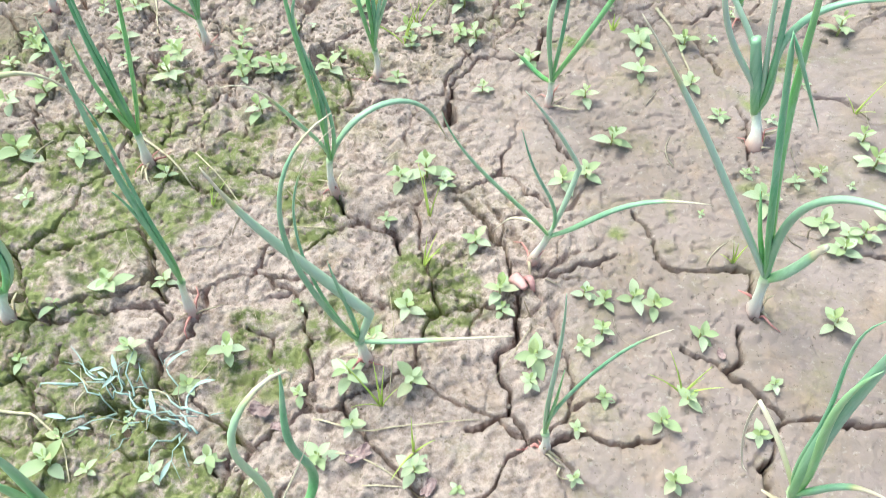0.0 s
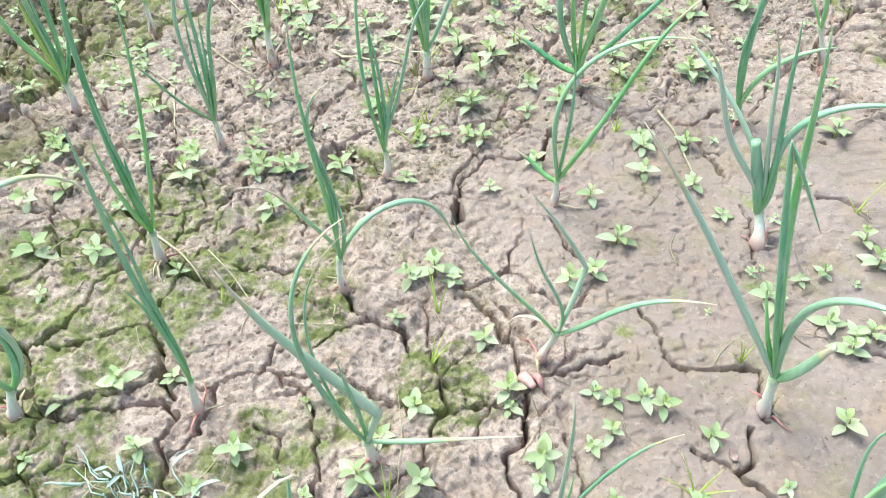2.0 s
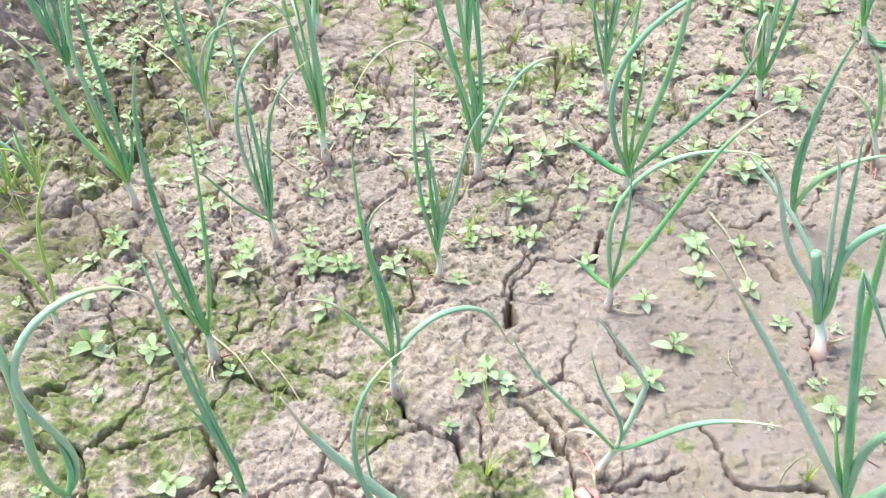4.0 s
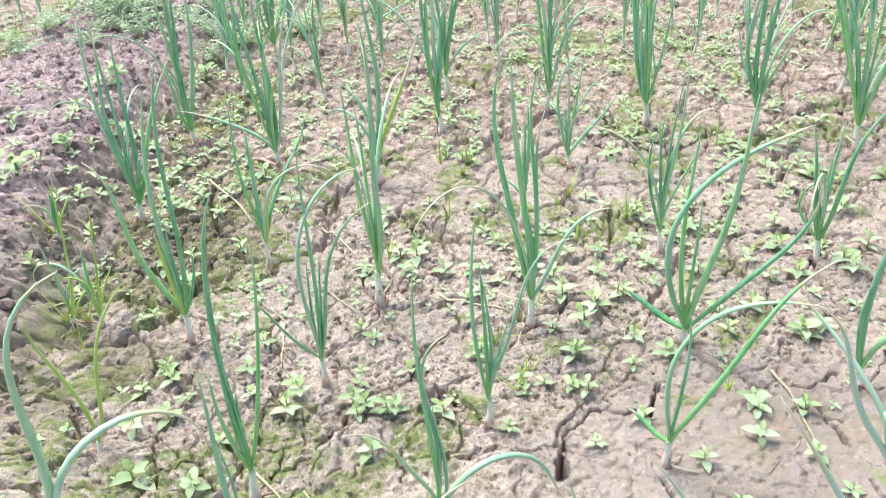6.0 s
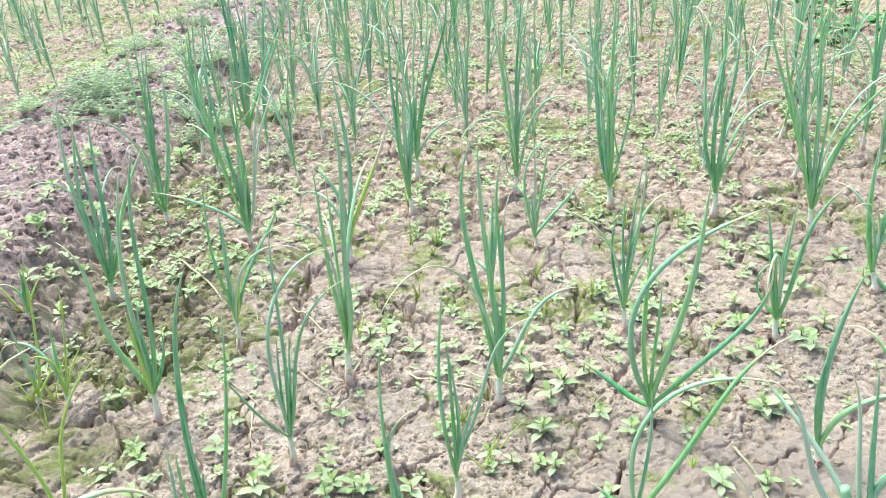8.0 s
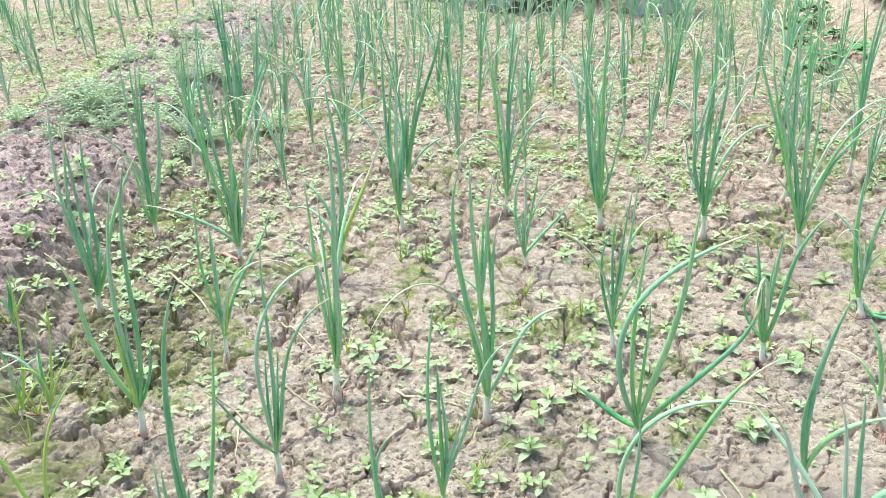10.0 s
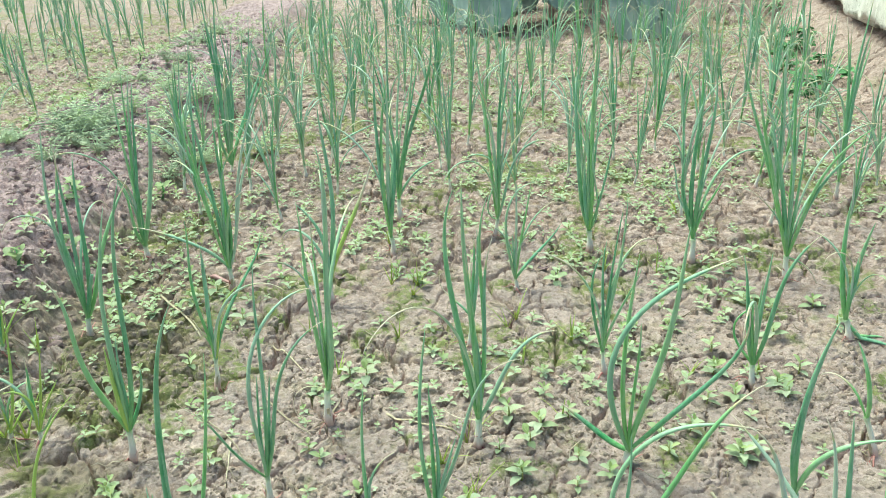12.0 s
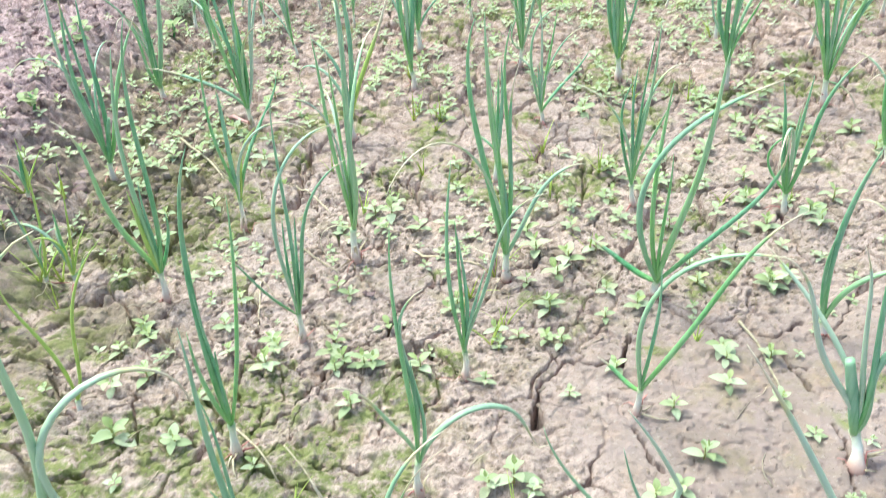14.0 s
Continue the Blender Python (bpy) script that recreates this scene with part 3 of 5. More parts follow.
def bundled(leaves, rng):
    """Broad sprays become what they are: two or three narrower leaves that grow side by side."""
    out = []
    for l in leaves:
        n = 1 if l["width"] < 14.5 or l["dry"] >= 1 else 2 if l["width"] < 21 else 3
        for k in range(n):
            side = k - (n - 1) / 2
            bend = list(l["bends"]) + [0, 0]
            out.append(dict(l, turn=l["turn"] + side * 20, length=l["length"] * (rng.uniform(0.8, 1.0) if k else 1.0), bends=(bend[0], bend[1] + side * rng.uniform(3, 9)) + tuple(bend[2:]),
                            width=l["width"] / n * 1.25 if n > 1 else l["width"], dry=l["dry"] or (rng.choice((0, 0.06, 0.14)) if k else 0)))
    return out


PLANTED = []


def onion(x, y, neck, leaves, far=False):
    PLANTED.append((x, y))
    rng = random.Random(round(x * 1000) * 7919 + round(y * 1000))
    z = floor_at(x, y)
    if y > 1.05 and not far:
        leaves = thicken(bundled(leaves, rng), x, y)
    thing = tagged(new("onion_plant"), onion_label(leaves), "onion plant", "onion plants in the beds")
    thing.location = (x, y, z)
    origin = np.array([x, y, z])
    top = np.array([x + neck[0] / 100, y + neck[1] / 100, max(neck[2] / 100, z + 0.015)])
    size = max(l["width"] for l in leaves) / 1000
    s = np.linspace(0, 1, 12)
    base = origin - np.array([0, 0, 0.008])
    line = base + (top - base) * s[:, None] + 0.004 * np.sin(s * 3.1)[:, None] * np.array([rng.uniform(-1, 1), rng.uniform(-1, 1), 0])
    swell = np.interp(s, [0, 0.2, 0.36, 0.5, 0.8, 1.0], [0.5, 0.70, 0.60, 0.44, 0.38, 0.46]) * min(max(size, 0.009), 0.0145)
    verts, faces = tube(line - origin, swell, 12)
    for k, v in enumerate(verts):
        ring, spoke = divmod(k, 12)
        mid = line[ring] - origin
        verts[k] = mid + (v - mid) * (1 + (0.16 if ring < 5 else 0.07) * math.sin(spoke * 2.6 + ring * 0.7 + x * 90) + rng.uniform(-0.06, 0.06))
    bulb = part("bulb", mesh_of("bulb", verts, faces, BULB, up=np.repeat(s, 12)), thing, "pinkish-white bulb and neck")
    for spec in leaves:
        spec["low"] = z + 0.004
        me = leaf_mesh(top - (top - base) * 0.06, spec, origin, rng, 14 if far else 24, 6 if far else 8)
        part("dry_leaf" if spec["dry"] >= 1 else "leaf", me, thing, "withered straw-coloured leaf" if spec["dry"] >= 1 else "")
    if not far:
        for n in range(rng.randint(2, 3)):
            a, lift = rng.uniform(0, 6.28), rng.uniform(0.3, 0.6)
            out = np.array([math.cos(a), math.sin(a), 0.0])
            pts = [base + (top - base) * q + out * size * w for q, w in ((0.15, 0.42), (lift * 0.6, 0.5), (lift, 0.62), (lift + 0.12, 1.0 + rng.random()))]
            verts, faces = tube(np.array(pts) - origin, np.array([0.24, 0.26, 0.2, 0.06]) * size, 6, 0.18, np.cross(out, (0, 0, 1)))
            part("papery_skin", mesh_of("papery_skin", verts, faces, SKIN if n % 2 else STRAW), bulb, "peeling papery skin")
        for n in range(rng.randint(2, 4)):
            a, r = rng.uniform(0, 6.28), rng.uniform(0.015, 0.04)
            pts = [base + np.array([0.4 * size * math.cos(a), 0.4 * size * math.sin(a), 0.012])]
            for k in (0.35, 0.7, 1.0):
                px, py = x + r * k * math.cos(a + 0.5 * k), y + r * k * math.sin(a + 0.5 * k)
                pts.append(np.array([px, py, floor_at(px, py) + 0.0015 + 0.008 * (1 - k)]))
            verts, faces = tube(np.array(pts) - origin, [0.0022, 0.0018, 0.0012, 0.0006], 5, 0.5)
            part("dry_skin", mesh_of("dry_skin", verts, faces, SKIN if n % 2 else STRAW), bulb, "papery dry skin shred")
    return thing


onion(-0.450, 0.509, (1.0, 1.0, 4.0), [
    leaf(39, 41.5, (61, -569, 1301, -614), 10.5, dry=0.25),
    leaf(34, 44.1, (-23, 313, -825, 618), 12.5, dry=0.05),
    leaf(31, 10.1, (43, -100, 60), 10.6),
])
onion(-0.567, 0.812, (0.3, 0.2, 1.8), [
    leaf(16, 21.3, (3, -27, -84, 119), 7.0, tint='yellow'),
    leaf(25, 25.6, (28, -133, 269, -115), 6.9, tint='yellow'),
])
onion(-0.244, 0.496, (0.5, 0.3, 6.2), [
    leaf(11, 34.6, (2, -45, 125, -83), 9.1),
    leaf(50, 16.2, (-3, 16, -31), 7.1),
    leaf(31, 27.4, (9, -85, 206, -144), 5.6),
])
onion(-0.326, 0.724, (0.3, 0.1, 5.6), [
    leaf(6, 38.4, (-5, 25, -52, 59), 11.0),
    leaf(18, 32.1, (18, -26, 30, -18), 6.9),
    leaf(7, 12.3, (-3, 11), 8.8),
    leaf(42, 16.6, (-16, 17, 2), 7.9),
    leaf(26, 20.8, (4, -21, 19), 6.5),
])
onion(-0.089, 0.653, (0.1, 0.0, 6.3), [
    leaf(22, 31.9, (3, -39, 65, -21), 7.4),
    leaf(9, 26.0, (-5, 131, -480, 421), 8.1, dry=0.08),
    leaf(7, 16.3, (23, -84, 60), 6.0),
    leaf(32, 20.0, (2, -198, 467, -351), 6.3, dry=0.35),
    leaf(23, 26.4, (20, 106, 414, -408), 7.8, dry=0.25),
])
onion(-0.056, 0.420, (-0.0, -0.0, 5.1), [
    leaf(22, 32.8, (-21, 65, -171, 202), 7.5, dry=0.1),
    leaf(-6, 32.0, (-23, 49, -24, 42), 3.9, dry=0.2),
    leaf(1, 30.1, (17, 17), 12.1, dry=0.15, tint='pale', kink=(0.18, -49)),
    leaf(27, 15.4, (2, -29, 25), 6.4),
    leaf(-1, 15.4, (101, -68, 182, -130), 6.1, dry=0.5),
])
onion(0.128, 0.532, (1.9, -0.3, 5.5), [
    leaf(6, 23.0, (-25, -45, 58, 3), 5.6),
    leaf(-16, 17.8, (61, -125, 282, -132), 6.8, dry=0.22),
    leaf(6, 18.2, (26, -224, 334, -147), 5.3),
    leaf(12, 24.0, (19, -15), 6.9, tint='pale', kink=(0.43, -35)),
    leaf(-27, 9.3, (-13, -302, 113, 65), 5.4, dry=1),
])
onion(0.359, 0.449, (-0.5, 0.4, 5.9), [
    leaf(-24, 33.7, (-26, -37, 91, -63), 9.6, dry=0.22, tint='pale'),
    leaf(-24, 39.5, (-12, 2), 9.1, kink=(0.75, 163)),
    leaf(-58, 38.0, (-11, -57, 174, -113), 10.3),
    leaf(-53, 22.7, (-7, -12, 148, -40), 11.8),
    leaf(-28, 8.0, (45, -50, 24), 12.8, dry=0.25),
    leaf(-57, 10.9, (-25, 20, -23), 6.2),
])
onion(0.328, 0.233, (-0.6, 0.9, 3.9), [
    leaf(-55, 27.1, (-28, 197, -490, 354), 5.7),
    leaf(-61, 29.1, (-7, -5, 62, -53), 16.8),
    leaf(-40, 22.6, (3, -59, 73), 10.8),
    leaf(-73, 14.0, (19, -28, 53), 8.8, dry=0.3),
    leaf(-62, 20.6, (-32, -61), 7.0, dry=1, kink=(0.44, -117)),
])
onion(0.115, 0.314, (-0.1, 0.0, 4.0), [
    leaf(-36, 24.7, (-3, 24, -18, -9), 6.0),
    leaf(-33, 26.1, (0, 76, -119, 75), 4.7, dry=0.12),
    leaf(-6, 12.8, (4, 0), 4.6),
])
onion(-0.122, 0.241, (0.5, 0.4, 4.4), [
    leaf(40, 30.3, (-23, 310, -1046, 986), 8.8, dry=0.2),
    leaf(49, 24.8, (101, -604, 1041, -531), 9.8),
    leaf(50, 13.7, (-12, 92, -33), 2.7, dry=1),
])
onion(-0.328, 0.264, (0.3, 0.4, 2.7), [
    leaf(74, 17.7, (4, 1, -10), 12.4),
    leaf(64, 15.5, (-6, 17, -23), 12.5),
])
onion(0.420, 0.672, (0.1, 3.3, 3.9), [
    leaf(-34, 10.9, (-12, -3), 19.8),
    leaf(-8, 28.3, (-1, -279, 735, -523), 10.3, dry=0.15, tint='pale'),
    leaf(-37, 26.3, (2, -126, 107, -33), 8.8, dry=0.1, tint='pale'),
    leaf(-22, 25.0, (28, -336, 929, -547), 12.3),
    leaf(-21, 25.9, (5, -116, 278, -196), 8.5, dry=0.1, tint='pale'),
    leaf(-44, 25.9, (13, -103, 166, -84), 10.1),
])
onion(0.183, 0.774, (0.1, -0.0, 4.6), [
    leaf(-13, 31.7, (-4, -68, 381, -215), 8.5, dry=0.1),
    leaf(-6, 19.4, (6, 5, -17), 6.7),
    leaf(-13, 32.2, (23, 47, -186, 171), 9.2, dry=0.15),
    leaf(-23, 7.1, (-80, 111, -87), 7.1, dry=0.25),
])
onion(-0.040, 0.849, (0.4, 0.0, 5.2), [
    leaf(22, 29.3, (-8, -17, 99, -67), 7.3),
    leaf(-18, 21.1, (3, -16, 12), 6.9),
    leaf(24, 19.6, (9, -26, 12), 6.9),
    leaf(-8, 28.9, (4, 146, -442, 376), 6.8, dry=0.12),
    leaf(-13, 14.6, (8, 14, -6), 7.0),
])
onion(-0.279, 0.941, (0.2, 0.1, 5.2), [
    leaf(38, 34.8, (-1, -53, 114, 57), 7.6, dry=0.08),
    leaf(4, 16.9, (-3, 8, 1), 6.3),
    leaf(23, 33.3, (6, 3, -49, 47), 7.6),
    leaf(13, 27.5, (19, -63, 83, 32), 7.7, dry=0.08),
    leaf(38, 19.5, (-34, -27, 173, -172), 5.4, dry=0.25),
    leaf(37, 16.3, (12, -5, -4), 6.3),
])
onion(-0.217, 1.141, (-0.0, -0.0, 6.7), [
    leaf(25, 33.8, (0, -60, 146, -90), 9.5),
    leaf(-9, 42.0, (16, -118, 280, -193), 12.8),
    leaf(24, 19.2, (19, -56, 41), 8.0),
    leaf(0, 14.4, (-45, -178, -283, 290), 2.8, dry=1),
])
onion(0.029, 1.078, (0.0, -0.0, 4.9), [
    leaf(-20, 38.6, (-13, 41, -145, 142), 12.3),
    leaf(-21, 39.0, (3, -54, 105, -55), 12.3),
    leaf(5, 37.6, (5, 18, -126, 124), 14.7),
    leaf(5, 20.8, (29, -19, -45, 137), 9.4, dry=0.12),
    leaf(-3, 16.2, (8, -27, 11), 9.3),
    leaf(-14, 6.1, (-89, 22), 3.3, dry=1),
    leaf(16, 7.3, (149, 0), 3.3, dry=1),
])
onion(0.024, 1.398, (0.1, -0.0, 3.5), [
    leaf(-12, 18.9, (-4, -8, 11), 10.4),
    leaf(-14, 21.3, (6, 5, -15), 10.3),
    leaf(-17, 14.2, (25, -332, 343), 5.5, dry=0.5),
])
onion(-0.440, 1.261, (0.5, 0.2, 5.8), [
    leaf(40, 27.9, (0, -97, 257, -164), 7.8),
    leaf(0, 19.1, (3, -24, 26), 6.9),
    leaf(37, 24.4, (18, -9, 196, -204), 8.0),
    leaf(26, 15.1, (19, -57, 99), 7.0, tint='yellow'),
    leaf(15, 9.2, (8, -92, 62), 5.2, dry=0.4),
])
onion(-0.518, 1.050, (0.4, 0.2, 5.7), [
    leaf(8, 29.2, (-17, -112, 456, -380), 10.7, dry=0.15),
    leaf(34, 36.9, (2, -33, 89, -44), 10.5),
    leaf(8, 41.5, (17, -71, 95, -21), 10.3),
    leaf(24, 15.3, (-7, 10, -6), 10.0, tint='yellow'),
    leaf(35, 11.1, (33, -23, -13), 8.2),
    leaf(35, 16.7, (12, -51, 49), 7.2),
])
onion(-0.757, 1.470, (0.2, 0.1, 3.6), [
    leaf(42, 40.4, (-3, -52, 151, -86), 16.6),
    leaf(46, 34.1, (20, -83, 118, -45), 11.9),
    leaf(43, 30.2, (35, -121, 243, -121), 12.1, dry=0.1),
    leaf(19, 10.1, (12, 5), 12.1),
])
onion(-0.274, 1.596, (-0.1, -0.0, 4.7), [
    leaf(-12, 19.8, (-13, 130, -365, 198), 10.6),
    leaf(25, 39.3, (6, 30, -139, 104), 13.9),
    leaf(30, 30.6, (12, 75, -113, 48), 11.8, dry=0.4, tint='yellow'),
    leaf(-12, 11.6, (6, -15), 9.4),
])
onion(-0.513, 1.674, (-0.0, -0.0, 5.1), [
    leaf(16, 44.4, (-14, 24, -47, 40), 14.8),
    leaf(21, 41.6, (-6, 19, -65, 52), 11.0),
    leaf(29, 35.2, (14, -55, 44), 12.4),
    leaf(13, 42.8, (26, -123, 272, -153), 14.8, tint='pale'),
    leaf(3, 23.4, (-27, -144, 194, -107), 9.0, dry=0.3),
    leaf(19, 15.2, (-3, 3), 11.3),
])
onion(-0.776, 1.867, (0.1, 0.1, 3.1), [
    leaf(26, 43.5, (-10, 89, -167, 100), 24.3),
    leaf(42, 36.7, (16, 9, -79, 60), 14.3),
    leaf(4, 17.6, (-37, 140, -142), 10.0),
    leaf(43, 14.9, (2, 6), 17.4),
])
onion(-0.732, 2.523, (1.3, 0.4, 3.3), [
    leaf(17, 57.2, (-9, 62, -137, 93), 25.4),
    leaf(1, 47.8, (2, 74, -226, 145), 25.4),
    leaf(33, 39.8, (14, 77, -118, 52), 18.4),
    leaf(6, 27.9, (-29, 79, -45), 22.0),
])
onion(-0.408, 2.621, (0.1, 0.0, 6.4), [
    leaf(-11, 28.8, (-12, -4, 55, -43), 14.7),
    leaf(3, 32.0, (3, 7, -11), 14.6),
    leaf(-4, 29.9, (22, 9, -31), 14.6),
    leaf(26, 19.4, (62, 33, -25), 8.3),
])
onion(-0.161, 1.862, (0.0, 0.0, 4.1), [
    leaf(8, 46.2, (-9, 22, -14, 10), 18.4),
    leaf(20, 32.1, (1, 36, -53), 13.2),
    leaf(-10, 14.3, (2, -11), 14.8),
])
onion(-0.153, 2.091, (-0.2, -0.0, 5.9), [
    leaf(13, 43.3, (3, 46, -86, 44), 14.6),
    leaf(6, 18.9, (18, 63, -3), 8.8, dry=0.2),
    leaf(-18, 46.2, (9, -22, 174, -171), 14.4),
    leaf(-11, 18.8, (-4, 12), 14.8),
])
onion(0.099, 1.951, (0.7, -0.0, 5.0), [
    leaf(-24, 44.4, (-11, 35, -87, 62), 15.1),
    leaf(-1, 49.4, (7, -67, 180, -122), 16.4),
    leaf(-2, 30.3, (19, -46, 23, 169), 9.6, dry=0.2),
    leaf(-13, 27.1, (-2, 7, -22), 11.0),
    leaf(-2, 34.8, (-85, 921, -2322, 1339), 6.1, dry=0.3),
])
onion(0.130, 1.641, (-0.2, 0.0, 2.5), [
    leaf(5, 26.0, (-15, 23, -65, 150), 8.3),
    leaf(0, 22.7, (5, 12, -10), 8.3),
    leaf(11, 16.2, (29, 74, -80), 8.5),
    leaf(1, 11.1, (-2, -5), 8.4),
])
onion(0.323, 1.837, (-0.3, 0.0, 5.9), [
    leaf(-31, 46.0, (-26, 128, -267, 178), 14.5),
    leaf(-30, 29.5, (-9, 40, -52), 13.2),
    leaf(-16, 46.9, (6, -60, 125, -70), 14.3),
    leaf(-10, 28.8, (17, -11, -26, 36), 7.8),
    leaf(-3, 17.7, (-12, 13), 13.3),
    leaf(8, 38.7, (39, -326, 549, -100), 5.8, dry=0.2),
])
onion(0.552, 1.769, (0.0, -0.0, 6.0), [
    leaf(-7, 22.1, (-14, -28, 60), 13.1),
    leaf(-30, 35.5, (-14, 60, -88, 51), 14.4),
    leaf(-33, 39.2, (-1, 17, 16, -42), 13.0),
    leaf(-11, 17.3, (3, 66, -53), 9.2),
    leaf(-30, 24.4, (31, -578, 1510, -1098), 6.8, dry=0.2),
])
onion(0.266, 1.284, (-0.7, 0.1, 4.4), [
    leaf(-24, 20.6, (-17, -2, 48), 7.8),
    leaf(-20, 22.2, (1, -30, 39), 7.8),
    leaf(-19, 30.7, (0, 51, -93, 42), 7.7),
    leaf(-23, 18.8, (5, 56, -45), 6.8),
])
onion(0.254, 1.018, (-0.1, 0.0, 3.1), [
    leaf(-8, 40.8, (-26, 32, 190, -129), 12.1, dry=0.1),
    leaf(-23, 32.1, (-14, 35, -11, -4), 9.7),
    leaf(-4, 21.7, (-4, 32, -33), 7.4),
    leaf(-13, 37.7, (6, 69, -175, 106), 13.0),
    leaf(-26, 31.3, (37, -23, 115, -145), 10.6, dry=0.15),
    leaf(-22, 12.5, (-82, 80, -53), 10.5, dry=0.2),
])
onion(0.733, 1.650, (-0.8, 0.4, 6.1), [
    leaf(-15, 48.8, (-17, 19, -77, 70), 17.7),
    leaf(-44, 44.8, (-4, -5, 20, -18), 15.3),
    leaf(-31, 35.7, (15, -46, 138, -52), 16.6),
    leaf(-28, 29.4, (-10, 6, -19), 14.1),
    leaf(-2, 21.7, (-4, -70, 13), 5.6, dry=0.4),
    leaf(-26, 12.0, (89, 102), 4.9, dry=0.7),
])
onion(0.523, 1.248, (-0.6, 0.3, 3.3), [
    leaf(-12, 21.2, (-18, 44, -42), 10.0),
    leaf(-30, 22.2, (-1, 12, -9), 10.0),
    leaf(-21, 28.0, (20, -73, 101, -1), 11.1, dry=0.1),
    leaf(-37, 15.3, (-29, -196, 729, -456), 6.1, dry=0.2),
    leaf(-29, 13.6, (-8, 5), 9.2),
])
onion(0.473, 0.920, (-0.7, 0.4, 2.2), [
    leaf(-40, 28.2, (-10, 36, -20, 9), 12.9),
    leaf(-21, 16.6, (11, -2, 176, -109), 10.2),
    leaf(-34, 14.3, (-13, 19), 10.9),
])
onion(0.754, 1.392, (-1.0, 0.5, 4.0), [
    leaf(-39, 24.2, (-17, 25, -7), 13.8),
    leaf(-43, 20.8, (-3, 15, 2), 12.7),
    leaf(-22, 13.7, (140, -27, 30), 14.6),
])
onion(0.633, 1.031, (-1.9, 1.2, 6.4), [
    leaf(-47, 12.1, (-28, 43, -194), 4.9, dry=0.5),
    leaf(-48, 12.9, (3, -37), 9.3),
])
onion(-0.685, 1.101, (0.1, 0.0, 2.3), [
    leaf(24, 10.9, (-11, 114, -219), 6.8, tint='yellow'),
    leaf(12, 17.3, (14, -4, -2), 5.7, tint='yellow'),
    leaf(12, 8.8, (73, -267, 387), 4.3, dry=0.5),
    leaf(32, 9.7, (20, 13), 5.8, tint='yellow'),
])
onion(-0.836, 1.297, (0.3, 0.2, 1.8), [
    leaf(32, 10.6, (14, -16), 5.8, tint='yellow'),
    leaf(48, 8.1, (21, 28), 5.0, tint='yellow'),
])
onion(-0.739, 1.109, (0.1, 0.1, 1.7), [
    leaf(19, 11.0, (-3, 3), 6.0, tint='yellow'),
    leaf(15, 20.9, (19, -32, 20), 6.9, tint='yellow'),
    leaf(35, 8.4, (50, -120, 255), 4.6, dry=0.2, tint='yellow'),
])


# Plants farther down the beds: a few grown forms, each repeated at its own turn and size.
def wild_leaves(rng):
    out = []
    for n in range(rng.randint(6, 10)):
        turn, droop = rng.uniform(0, 360), rng.random()
        lean = rng.uniform(0, 3)
        if droop < 0.32:
            out.append(leaf(turn, rng.uniform(26, 45), (lean, rng.uniform(-4, 16)), rng.uniform(6, 9), dry=rng.choice((0, 0.06, 0.12))))
        elif droop < 0.60:
            out.append(leaf(turn, rng.uniform(24, 40), (lean + 1, rng.uniform(-4, 18), 0, rng.uniform(20, 80), 0, rng.uniform(80, 190)), rng.uniform(5, 8), dry=rng.uniform(0.12, 0.34)))
        elif droop < 0.90:
            out.append(leaf(turn, rng.uniform(26, 46), (lean + 2, rng.uniform(-10, 50), rng.uniform(20, 100), rng.uniform(20, 120)), rng.uniform(4.5, 7), dry=rng.uniform(0.15, 0.4), tint=rng.choice(("", "", "pale"))))
        else:
            out.append(leaf(turn, rng.uniform(12, 24), (lean + 8, 55, 45), rng.uniform(3, 6), dry=rng.uniform(0.3, 0.8)))
    return out


